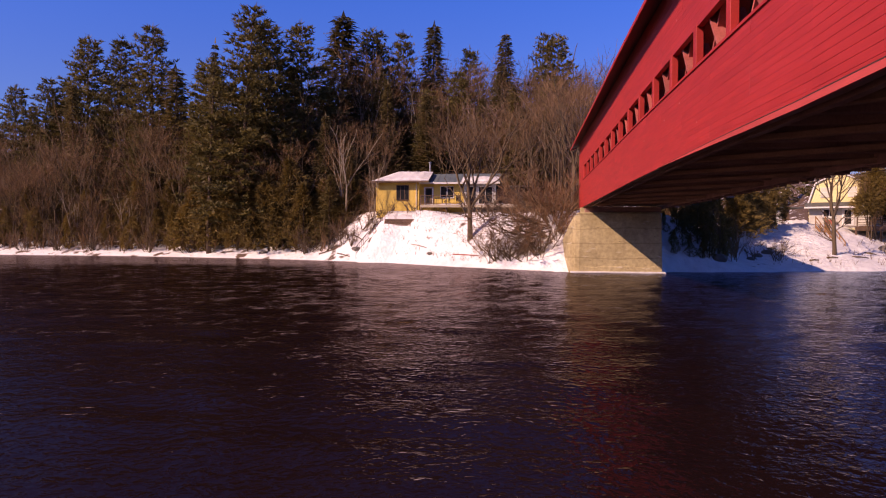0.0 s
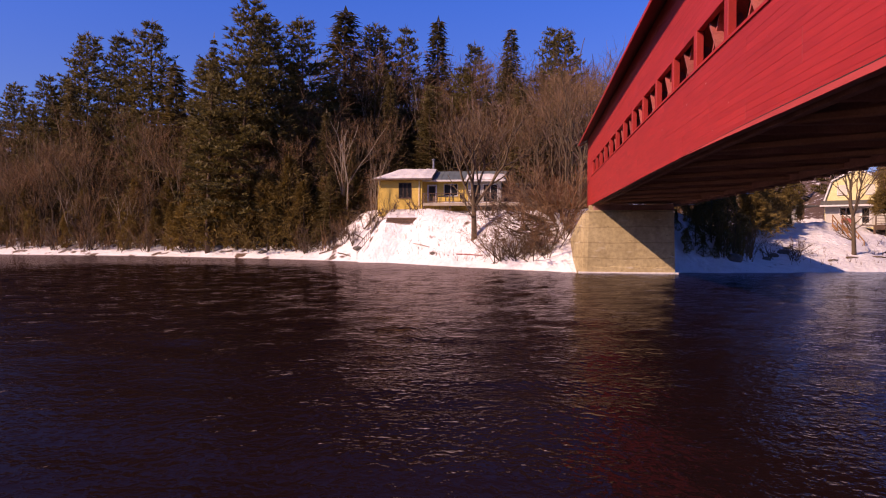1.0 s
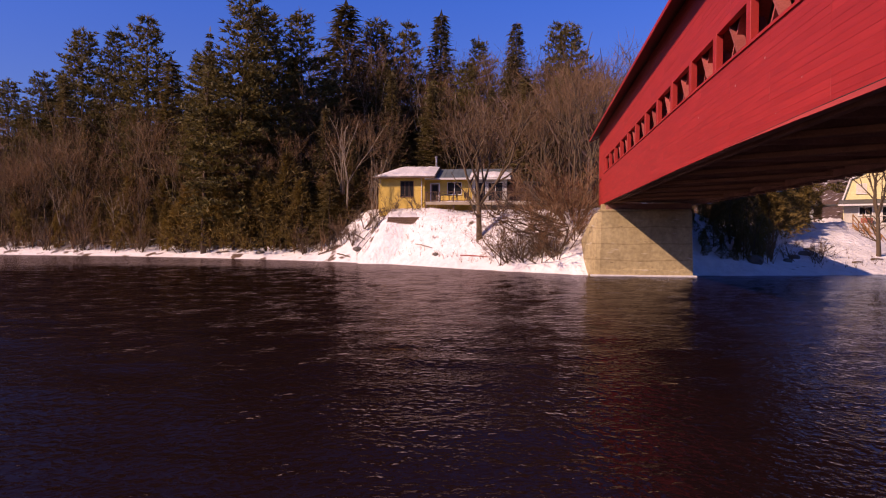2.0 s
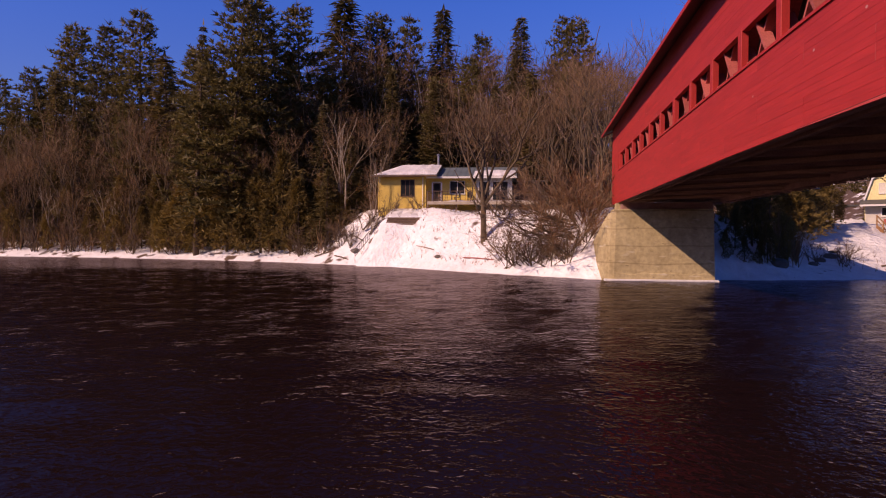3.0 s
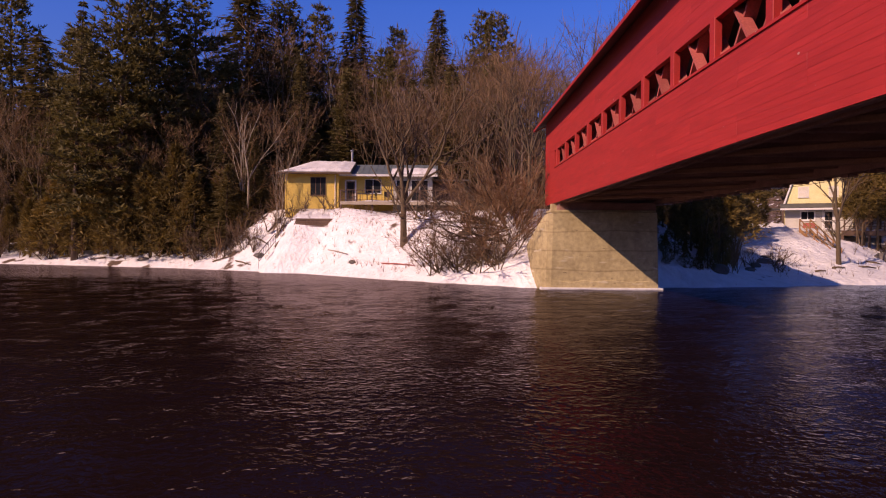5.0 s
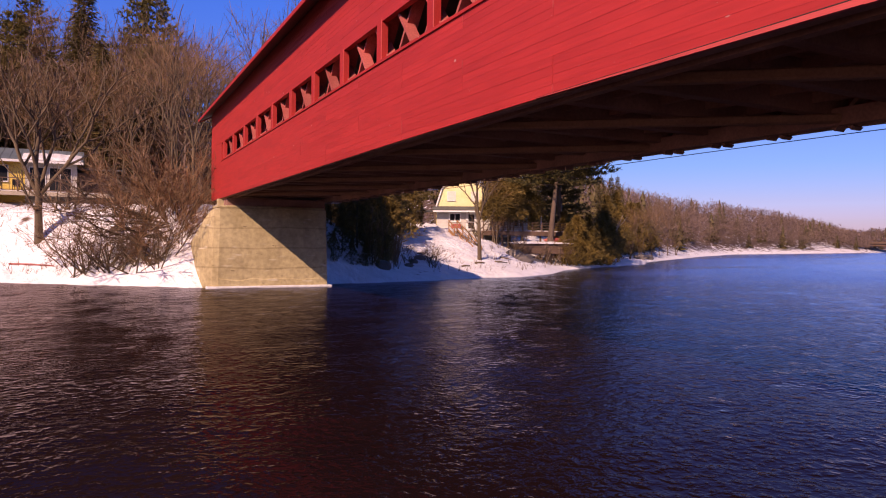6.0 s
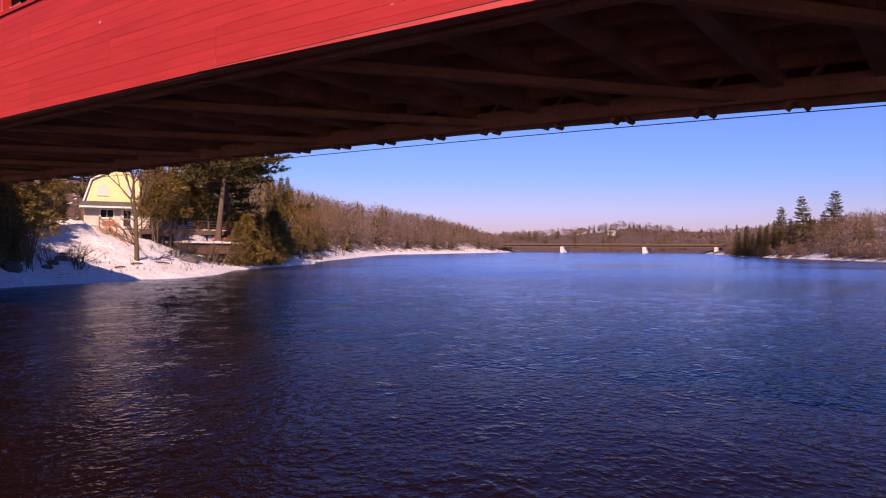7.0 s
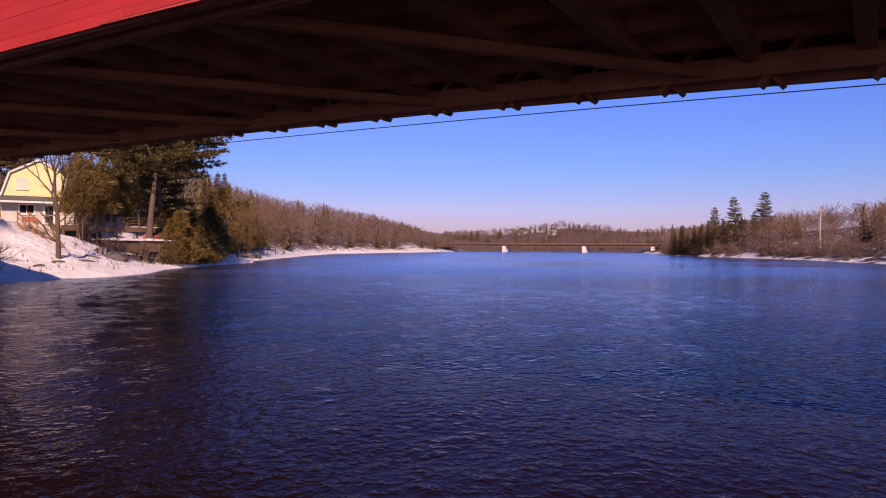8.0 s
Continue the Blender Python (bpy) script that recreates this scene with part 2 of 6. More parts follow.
def water_material():
    m, nt, b = material("river_water", 0.06)
    nt.nodes.remove(b)
    body = nt.nodes.new("ShaderNodeBsdfDiffuse")
    body.inputs["Color"].default_value = (0.012, 0.006, 0.0068, 1)
    shine = nt.nodes.new("ShaderNodeBsdfGlossy")
    shine.inputs["Color"].default_value = (0.84, 0.83, 0.92, 1)
    shine.inputs["Roughness"].default_value = 0.03
    edge = nt.nodes.new("ShaderNodeFresnel")
    edge.inputs["IOR"].default_value = 1.19
    both = nt.nodes.new("ShaderNodeMixShader")
    nt.links.new(edge.outputs[0], both.inputs[0])
    nt.links.new(body.outputs[0], both.inputs[1])
    nt.links.new(shine.outputs[0], both.inputs[2])
    nt.links.new(both.outputs[0], nt.nodes["Material Output"].inputs["Surface"])
    tc = nt.nodes.new("ShaderNodeTexCoord")
    heights = []
    for scale, stretch, rot, dist, weight, crest in ((0.3, (0.8, 1.3, 1), 12, 0.4, 0.035, False), (1.0, (0.8, 1.2, 1), 16, 0.5, 0.02, False), (3.2, (1.0, 1.05, 1), -12, 0.3, 0.015, True), (6.4, (1.1, 1.0, 1), 10, 0.25, 0.0145, True), (10.0, (0.9, 1.1, 1), -6, 0.4, 0.005, False)):
        mp = nt.nodes.new("ShaderNodeMapping")
        mp.inputs["Scale"].default_value = stretch
        mp.inputs["Rotation"].default_value = (0, 0, radians(rot))
        nt.links.new(tc.outputs["Object"], mp.inputs["Vector"])
        n = nt.nodes.new("ShaderNodeTexNoise")
        n.inputs["Scale"].default_value, n.inputs["Detail"].default_value = scale, 2
        n.inputs["Distortion"].default_value = dist
        nt.links.new(mp.outputs[0], n.inputs["Vector"])
        value = n.outputs["Fac"]
        if crest:
            # wind waves: narrow crests over broad troughs
            value = ramp(nt, value, [(0.3, (0, 0, 0)), (0.5, (0.2, 0.2, 0.2)), (0.62, (0.62, 0.62, 0.62)), (0.72, (1, 1, 1))])
            value.color_ramp.interpolation = "B_SPLINE"
            value = value.outputs[0]
        k = nt.nodes.new("ShaderNodeMath")
        k.operation = "MULTIPLY"
        k.inputs[1].default_value = weight
        nt.links.new(value, k.inputs[0])
        heights.append(k.outputs[0])
    total = heights[0]
    for h in heights[1:]:
        a = nt.nodes.new("ShaderNodeMath")
        nt.links.new(total, a.inputs[0])
        nt.links.new(h, a.inputs[1])
        total = a.outputs[0]
    # slicks and gusts: calm and rough patches of the surface
    gust = tex(nt, "Noise", 0.045, 3, (0.6, 1.6, 1))
    g = nt.nodes.new("ShaderNodeMapRange")
    g.inputs["From Min"].default_value, g.inputs["From Max"].default_value = 0.35, 0.65
    g.inputs["To Min"].default_value, g.inputs["To Max"].default_value = 0.6, 1.05
    nt.links.new(gust.outputs["Fac"], g.inputs["Value"])
    k = nt.nodes.new("ShaderNodeMath")
    k.operation = "MULTIPLY"
    nt.links.new(total, k.inputs[0])
    nt.links.new(g.outputs[0], k.inputs[1])
    # smooth round the channel's middle, wind-ruffled farther out
    far = nt.nodes.new("ShaderNodeVectorMath")
    far.operation = "DISTANCE"
    far.inputs[1].default_value = (2, 8, 0)
    nt.links.new(tc.outputs["Object"], far.inputs[0])
    reach = nt.nodes.new("ShaderNodeMath")
    reach.operation = "DIVIDE"
    reach.inputs[1].default_value = 200.0
    nt.links.new(far.outputs["Value"], reach.inputs[0])
    ruff = ramp(nt, reach.outputs[0], [(0.05, (0.02, 0.02, 0.02)), (0.17, (0.06, 0.06, 0.06)), (0.27, (0.10, 0.10, 0.10)), (0.45, (0.12, 0.12, 0.12))])
    # a calm reach upstream of the bridge, its reflections painted brighter and bluer
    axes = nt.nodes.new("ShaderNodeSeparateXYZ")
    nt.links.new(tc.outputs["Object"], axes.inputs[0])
    eastward = nt.nodes.new("ShaderNodeMapRange")
    eastward.inputs["From Min"].default_value, eastward.inputs["From Max"].default_value = -2, 30
    nt.links.new(axes.outputs["X"], eastward.inputs["Value"])
    # sheen put into the gloss colour: dim brown west, bright blue east
    nt.links.new(mix(nt, eastward.outputs[0], (0.37, 0.30, 0.295), (0.68, 0.80, 1.0)), shine.inputs["Color"])
    rk = nt.nodes.new("ShaderNodeMath")
    rk.operation = "MULTIPLY"
    open_reach = ramp(nt, reach.outputs[0], [(0.06, (0.03, 0.03, 0.03)), (0.15, (0.08, 0.08, 0.08)), (0.32, (0.2, 0.2, 0.2))])
    nt.links.new(mix(nt, eastward.outputs[0], ruff.outputs[0], open_reach.outputs[0]), rk.inputs[0])
    nt.links.new(g.outputs[0], rk.inputs[1])
    nt.links.new(rk.outputs[0], shine.inputs["Roughness"])
    # the waves flatten towards the sheltered shores
    fade = ramp(nt, reach.outputs[0], [(0.1, (1, 1, 1)), (0.25, (0.9, 0.9, 0.9)), (0.5, (0.25, 0.25, 0.25))])
    low = nt.nodes.new("ShaderNodeMath")
    low.operation = "MULTIPLY"
    nt.links.new(k.outputs[0], low.inputs[0])
    nt.links.new(mix(nt, eastward.outputs[0], (0.85, 0.85, 0.85), fade.outputs[0]), low.inputs[1])
    n = bump(nt, shine, low.outputs[0], 1.0, 1.0)
    nt.links.new(n.outputs[0], edge.inputs["Normal"])
    return m


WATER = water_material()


def snow_material():
    """Old snow, with leaf litter showing through under the woods."""
    m, nt, b = material("snow_and_litter", 0.75)
    tc = nt.nodes.new("ShaderNodeTexCoord")
    at = nt.nodes.new("ShaderNodeAttribute")
    at.attribute_name = "litter"
    lump = tex(nt, "Noise", 1.3, 6)
    fin = tex(nt, "Noise", 9, 6)
    patch = tex(nt, "Noise", 0.55, 8)
    snow = ramp(nt, lump.outputs["Fac"], [(0.25, (0.70, 0.69, 0.70)), (0.6, (0.85, 0.845, 0.86))]).outputs[0]
    dirt = ramp(nt, fin.outputs["Fac"], [(0.3, (0.05, 0.03, 0.02)), (0.7, (0.17, 0.1, 0.06))]).outputs[0]
    a = nt.nodes.new("ShaderNodeMath")
    a.operation = "ADD"
    nt.links.new(patch.outputs["Fac"], a.inputs[0])
    nt.links.new(at.outputs["Fac"], a.inputs[1])
    k = ramp(nt, a.outputs[0], [(0.70, (0, 0, 0)), (0.76, (1, 1, 1))])
    speck = ramp(nt, tex(nt, "Noise", 5, 4).outputs["Fac"], [(0.70, (0, 0, 0)), (0.74, (1, 1, 1))])
    c = mix(nt, k.outputs[0], snow, dirt)
    c = mix(nt, speck.outputs[0], c, (0.3, 0.22, 0.16))
    nt.links.new(c, b.inputs["Base Color"])
    s = nt.nodes.new("ShaderNodeMath")
    nt.links.new(lump.outputs["Fac"], s.inputs[0])
    nt.links.new(tex(nt, "Noise", 3.5, 4).outputs["Fac"], s.inputs[1])
    bump(nt, b, s.outputs[0], 0.7, 0.26)
    return m


GROUND = snow_material()
SNOW = surface("snow", (0.64, 0.63, 0.64), (0.82, 0.81, 0.83), 1.5, 9, 0.7, relief=0.4)
ICE = surface("shore_ice", (0.62, 0.62, 0.63), (0.8, 0.8, 0.8), 0.8, 6, 0.35, relief=0.2)
BARK = surface("grey_brown_bark", (0.075, 0.05, 0.028), (0.17, 0.12, 0.072), 2, 30, 0.9, stretch=(1, 1, 0.2), relief=0.6)
BARK_PALE = surface("pale_bark", (0.24, 0.19, 0.14), (0.45, 0.38, 0.29), 2, 20, 0.9, stretch=(1, 1, 0.3), relief=0.4)
BARK_PINE = surface("pine_bark", (0.07, 0.045, 0.032), (0.17, 0.115, 0.08), 2, 20, 0.9, stretch=(1, 1, 0.2), relief=0.6)


def leaf_material(name, dark, light, tint=0.25):
    m, nt, b = material(name, 0.65)
    g = nt.nodes.new("ShaderNodeNewGeometry")
    oi = nt.nodes.new("ShaderNodeObjectInfo")
    c = ramp(nt, g.outputs["Random Per Island"], [(0.0, dark), (1.0, light)]).outputs[0]
    c = mix(nt, 1.0, c, ramp(nt, oi.outputs["Random"], [(0.0, (1 - tint, 1 - tint, 1 - tint)), (1.0, (1 + tint, 1 + 0.8 * tint, 1 + 0.6 * tint))]).outputs[0], "MULTIPLY")
    nt.links.new(c, b.inputs["Base Color"])
    thin = nt.nodes.new("ShaderNodeBsdfTranslucent")
    nt.links.new(c, thin.inputs["Color"])
    both = nt.nodes.new("ShaderNodeMixShader")
    both.inputs[0].default_value = 0.32
    nt.links.new(b.outputs[0], both.inputs[1])
    nt.links.new(thin.outputs[0], both.inputs[2])
    nt.links.new(both.outputs[0], nt.nodes["Material Output"].inputs["Surface"])
    return m


PINE = leaf_material("pine_needles", (0.088, 0.077, 0.024), (0.215, 0.172, 0.052))
SPRUCE = leaf_material("spruce_needles", (0.078, 0.064, 0.024), (0.17, 0.132, 0.048))
CEDAR = leaf_material("cedar_sprays", (0.12, 0.087, 0.022), (0.28, 0.192, 0.05))
TWIG_DARK = leaf_material("dark_shrub_twigs", (0.12, 0.08, 0.055), (0.27, 0.18, 0.125))
# aerial haze painted into the twig colour: paler and bluer than near twigs
HAZED_TWIG = leaf_material("haze_tinted_bare_twigs", (0.14, 0.095, 0.075), (0.29, 0.2, 0.158))
TWIG = leaf_material("bare_twigs", (0.14, 0.078, 0.04), (0.3, 0.183, 0.098))

# ---------------------------------------------------------------- river banks
SHORE_X = (-450, -110, -69, -52, -40, -25, -12.5, -4.8, -1.6, 2.1, 4.2, 5.2, 10.8, 12, 15.8, 19.8, 23.4, 27.6, 33, 40, 52, 63, 70, 120, 176, 338, 410, 480)
SHORE_Y = (112, 89, 84, 82.5, 79.5, 73.5, 66, 57.6, 55, 52, 50.2, 50.4, 50.4, 51.3, 52, 53, 54.8, 55.3, 59, 66.5, 74, 80.5, 88, 125, 163, 217, 262, 250)
SOUTH_X = (-450, 0, 60, 100, 131, 176, 249, 330, 430, 480)
SOUTH_Y = (-42, -32, -24, -4, 11.5, 29, 71, 100, 135, 170)
DIST = (-6, -1.5, 0, 0.6, 2.5, 4, 7, 10, 16, 30, 80, 200, 400)
PROFILE = {
    "woods": (-2, -0.5, 0.0, 0.35, 0.9, 1.5, 2.4, 3.2, 5.0, 8.0, 17, 32, 40),
    "yard": (-2, -0.5, 0.0, 0.3, 1.1, 2.3, 4.45, 4.75, 5.1, 6.5, 16, 32, 40),
    "steep": (-2, -0.5, 0.0, 0.4, 2.4, 4.2, 5.3, 5.35, 5.4, 6.5, 16, 32, 40),
    "road": (-2, -0.5, 0.0, 0.8, 2.6, 3.6, 4.6, 4.8, 4.9, 5.2, 9, 22, 40),
    "point": (-2, -0.5, 0.0, 0.25, 0.5, 0.8, 1.5, 2.5, 3.9, 4.1, 6, 14, 24),
    "hill": (-2, -0.5, 0.0, 0.25, 0.5, 0.8, 1.4, 2.4, 4.4, 9.5, 20, 28, 30),
    "valley": (-2, -0.5, 0.0, 0.25, 0.5, 0.8, 1.4, 2.0, 3.2, 5.5, 12, 16, 18),
}
ALONG = ((-450, "woods"), (-23, "woods"), (-16, "steep"), (-10, "steep"), (-4, "yard"), (4, "road"), (12, "road"), (19, "point"), (60, "point"), (100, "hill"), (300, "hill"), (440, "valley"), (1500, "valley"))


def bank_height(x, d):
    xs = [a for a, _ in ALONG]
    i = max(0, min(len(xs) - 2, int(np.searchsorted(xs, x)) - 1))
    f = min(1, max(0, (x - xs[i]) / (xs[i + 1] - xs[i])))
    f = f * f * (3 - 2 * f)
    a, b = (lerp_table(d, DIST, PROFILE[ALONG[k][1]]) for k in (i, i + 1))
    return a + (b - a) * f


def ground_z(x, y):
    """Height of the land over the river."""
    north = bank_height(x, y - lerp_table(x, SHORE_X, SHORE_Y))
    # the unseen south bank takes the high woods profile to shut off low sky
    south = bank_height(-450 if x < 60 else 1000, lerp_table(x, SOUTH_X, SOUTH_Y) - y)
    z = max(north, south)
    if -15.4 < x < -8 and 65 < y < 71.5:
        # the terrace held by the timber wall
        shelf = 3.75 - 1.55 * (67.5 - y) if y < 67.6 else 4.25 + 0.28 * (y - 67.6)
        z = max(z, shelf * min(1, (x + 15.4) / 2.2))
    if x > 480:
        f = min(1.0, (x - 480) / 100)
        ridge = lerp_table(x, (480, 600, 720, 1300), (3, 9, 17, 20)) + 4.5 * math.sin(y * 0.047 + 0.6) + 3.0 * math.sin(y * 0.021 + 2.0) + 5 * noise.noise((x * 0.004, y * 0.04, 6.3))
        z = z * (1 - f) + max(2.0, ridge) * f
    return z


def litter_at(x, y):
    d = max(y - lerp_table(x, SHORE_X, SHORE_Y), lerp_table(x, SOUTH_X, SOUTH_Y) - y)
    if x > 425:
        return 0.42
    if d < 1.2:
        return 0.12 if x < -14 else 0.02 if x < 425 else 0.2
    if -23 < x < -13.6 and d < 10:
        return 0.17
    if x < -17:
        return min(0.3, 0.04 * d) + 0.02
    if x < 16:
        return 0.05 if d < 16 else 0.28
    if x < 60:
        return 0.04 if d < 22 else 0.25
    return 0.02 + min(0.33, (0.03 if y > lerp_table(x, SHORE_X, SHORE_Y) else 0.14) * d) if x < 480 else 0.42


def spaced(*runs):
    out = []
    for a, b, step in runs:
        out.extend(np.arange(a, b, step))
    return out + [runs[-1][1]]


def build_ground():
    xs = spaced((-450, -80, 12), (-80, -30, 1.6), (-30, 72, 0.75), (72, 200, 5), (200, 1500, 26))
    ys = spaced((-400, -60, 20), (-60, 44, 6), (44, 96, 0.75), (96, 200, 4), (200, 1000, 25))
    v, lit = [], []
    for y in ys:
        for x in xs:
            z = ground_z(x, y)
            if z > 0.1:
                k = min(1.0, z / 1.5)
                z += k * (0.26 * noise.noise((x * 0.45, y * 0.45, 3)) + 0.16 * noise.noise((x * 1.1, y * 1.1, 9)))
                if y - lerp_table(x, SHORE_X, SHORE_Y) > 30:
                    z += 1.6 * noise.noise((x * 0.05, y * 0.05, 1))
            v.append((x, y, z))
            lit.append(litter_at(x, y))
    n = len(xs)
    f = [(j * n + i, j * n + i + 1, (j + 1) * n + i + 1, (j + 1) * n + i) for j in range(len(ys) - 1) for i in range(n - 1)]
    me = bpy.data.meshes.new("ground")
    me.from_pydata(v, [], f)
    me.polygons.foreach_set("use_smooth", [True] * len(f))
    a = me.attributes.new("litter", "FLOAT", "POINT")
    a.data.foreach_set("value", lit)
    me.materials.append(GROUND)
    return tagged(new("ground", me), "snow-covered river banks with brown leaf litter under the woods", "ground", kind="structure")


def build_water():
    xs = spaced((-460, -40, 20), (-40, 40, 0.35), (40, 1490, 50))
    ys = spaced((-90, -2, 8), (-2, 22, 0.35), (22, 60, 0.5), (60, 420, 20))
    v = []
    for y in ys:
        for x in xs:
            z = 0.0
            if -40 < x < 40 and -2 < y < 22:
                # a low standing wave where the current folds over
                line = 11.6 - 0.62 * x + 0.5 * math.sin(x * 0.7) - 0.05 * (x - 2) ** 2 * 0.2
                d = (y - line) * 0.8
                z += 0.03 * math.exp(-d * d * 2.5) * max(0.0, 1 - abs(x - 2.5) / 6) * (0.5 + noise.noise((x * 0.8, y * 0.8, 4))) + 0.02 * noise.noise((x * 0.5, y * 0.9, 0))
                z *= min(1, (22 - y) / 4, (y + 2) / 2)
            if -40 < x < 40 and -2 < y < 60:
                # short wind waves
                wave = 0.030 * noise.noise((x * 0.55, y * 1.0, 7)) + 0.022 * noise.noise((x * 1.2, y * 2.0, 2))
                z += wave * (1.0 if y < 26 else min(1.3, 1 + (y - 26) / 30)) * min(1, (60 - y) / 6, (y + 2) / 6, (40 - abs(x)) / 8)
            v.append((x, y, z))
    n = len(xs)
    f = [(j * n + i, j * n + i + 1, (j + 1) * n + i + 1, (j + 1) * n + i) for j in range(len(ys) - 1) for i in range(n - 1)]
    me = bpy.data.meshes.new("water")
    me.from_pydata(v, [], f)
    me.polygons.foreach_set("use_smooth", [True] * len(f))
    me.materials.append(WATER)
    return tagged(new("water", me), "dark rippled river water reflecting sky and bridge", "water", kind="structure")


build_ground()
build_water()

# ---------------------------------------------------------------- covered bridge
WEST, EAST = 5.55, 11.95          # outer faces of the two side walls
BAY = 2.8                         # spacing of the window posts
POST0 = 21.8
SOUTH_END, NORTH_END = -33.0, 54.2
Z_BOTTOM, Z_SILL, Z_HEAD, Z_TOP = 4.66, 6.63, 7.66, 9.72
ROW = 0.1407


def camber(y):
    """Rise and fall of the long timbers along the bridge."""
    if y > 33:
        return 0.005 * (y - 33)
    return -0.0005 * (33 - max(y, 9)) ** 2


def lapped_board(length):
    g = Geo()
    h = ROW + 0.012
    prof = ((0, 0), (-0.0088, 0), (-0.006, h), (0, h))
    for y in (0.003, length - 0.003):
        g.add([(x, y, z) for x, z in prof], [])
    g.f = [(0, 1, 2, 3), (7, 6, 5, 4), (0, 4, 5, 1), (1, 5, 6, 2), (2, 6, 7, 3), (3, 7, 4, 0)]
    return g.mesh("siding_board", RED)


def along(g, x0, x1, z0, z1, y0, y1, step=2.8):
    """A long timber that follows the camber."""
    n = max(1, round((y1 - y0) / step))
    base = len(g.v)
    for i in range(n + 1):
        y = y0 + (y1 - y0) * i / n
        c = camber(y)
        g.v += [(x0, y, z0 + c), (x1, y, z0 + c), (x1, y, z1 + c), (x0, y, z1 + c)]
    for i in range(n):
        for k in range(4):
            a, b = base + 4 * i, base + 4 * (i + 1)
            g.f.append((a + k, a + (k + 1) % 4, b + (k + 1) % 4, b + k))
    g.f += [(base + 3, base + 2, base + 1, base), tuple(base + 4 * n + k for k in range(4))]
    return g


def build_bridge():
    br = thing("covered_bridge", (8.75, 49.4, 4.2), "long red-painted wooden covered bridge with lattice side openings", "bridge")
    split = NORTH_END - 8 * 5.6
    posts = [POST0 + BAY * k for k in range(-19, 11)]
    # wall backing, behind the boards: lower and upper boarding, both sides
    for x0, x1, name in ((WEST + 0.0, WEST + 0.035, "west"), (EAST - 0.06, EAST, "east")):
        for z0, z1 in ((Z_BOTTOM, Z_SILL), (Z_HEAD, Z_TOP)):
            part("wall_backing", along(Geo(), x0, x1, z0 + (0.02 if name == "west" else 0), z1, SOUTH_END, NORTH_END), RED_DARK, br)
    # lapped boards of the near side
    full, half = lapped_board(5.6), lapped_board(2.8)
    for z0, z1 in ((Z_BOTTOM, Z_SILL), (Z_HEAD, Z_TOP)):
        for r in range(round((z1 - z0) / ROW)):
            runs = [5.6] * 8 if (r // 4) % 2 == 0 else [2.8] + [5.6] * 7 + [2.8]
            y0 = split
            for run in runs:
                a, b = camber(y0), camber(y0 + run)
                ob = new("siding_board", full if run > 3 else half)
                ob.parent = br
                ob.matrix_parent_inverse = world_of(br).inverted()
                ob.matrix_basis = pose(WEST + random.uniform(-0.0015, 0.0006), y0, z0 + r * ROW + a + random.uniform(-0.003, 0.003), math.degrees(math.atan2(b - a, run)))
                y0 += run
    rest = Geo()
    for z0, z1 in ((Z_BOTTOM, Z_SILL), (Z_HEAD, Z_TOP)):
        for r in range(round((z1 - z0) / ROW)):
            along(rest, WEST - 0.02, WEST, z0 + r * ROW, z0 + r * ROW + ROW - 0.006, SOUTH_END, split, 5.6)
    tagged(part("siding", rest, RED, br), kind="stuff")
    # sill, head trim and posts of the long opening
    for x in (WEST, EAST):
        s = -1 if x == WEST else 1
        part("sill", along(Geo(), *sorted((x + s * 0.045, x - s * 0.16)), Z_SILL - 0.01, Z_SILL + 0.05, SOUTH_END, 50.8), RED, br)
        part("head_trim", along(Geo(), *sorted((x + s * 0.01, x - s * 0.14)), Z_HEAD - 0.07, Z_HEAD + 0.0, SOUTH_END, 50.8), RED, br)
        end = Geo().box((min(x, x - s * 0.14), 50.75, Z_SILL), (max(x, x - s * 0.14), NORTH_END, Z_HEAD + 0.12), c=0)
        part("end_panel", end, RED, br)
        for y in posts:
            if y > 50.4:
                continue
            z = camber(y)
            part("post", Geo().box((min(x + s * 0.03, x - s * 0.15), y, Z_SILL + z), (max(x + s * 0.03, x - s * 0.15), y + 0.30, Z_HEAD + z), c=0.012), RED, br)
    # lattice trusses: crossing planks, their lower tips hang below the chord
    ang = math.atan2(1.6, 1.4)
    for x in (WEST, EAST):
        s = 1 if x == WEST else -1
        for layer, lean in ((0.24, 1), (0.34, -1)):
            k = 0
            y = SOUTH_END + 4.0 + (0.3 if lean < 0 else 0)
            while y < NORTH_END - 0.6:
                z0 = (4.58 - 0.1 * min(1, max(0, (20 - y) / 9)) if x == EAST else 4.74) + camber(y)
                top = 9.3
                run = (top - z0) / math.tan(ang) * lean
                y1 = y + run
                if SOUTH_END < y1 < NORTH_END - 0.2 and y > 6:
                    g = Geo().beam((x + s * layer, y, z0), (x + s * layer, y1, top), 0.075, 0.27, up=(1, 0, 0))
                    part("lattice_plank", g, UNDER if x == EAST else LATTICE, br)
                y += 1.4
    # chords, floor and underside
    for x0, x1 in ((WEST + 0.05, WEST + 0.2), (WEST + 0.4, WEST + 0.55), (EAST - 0.2, EAST - 0.07), (EAST - 0.55, EAST - 0.4)):
        part("chord", along(Geo(), x0, x1, 4.64, 4.95, SOUTH_END, NORTH_END - 0.1), UNDER, br)
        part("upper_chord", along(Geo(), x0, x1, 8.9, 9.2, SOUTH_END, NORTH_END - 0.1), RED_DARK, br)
    wedge = Geo()
    for y, drop in ((20, 0.004), (16, 0.05), (11, 0.1), (0, 0.1), (SOUTH_END, 0.1)):
        z = 4.638 + camber(y)
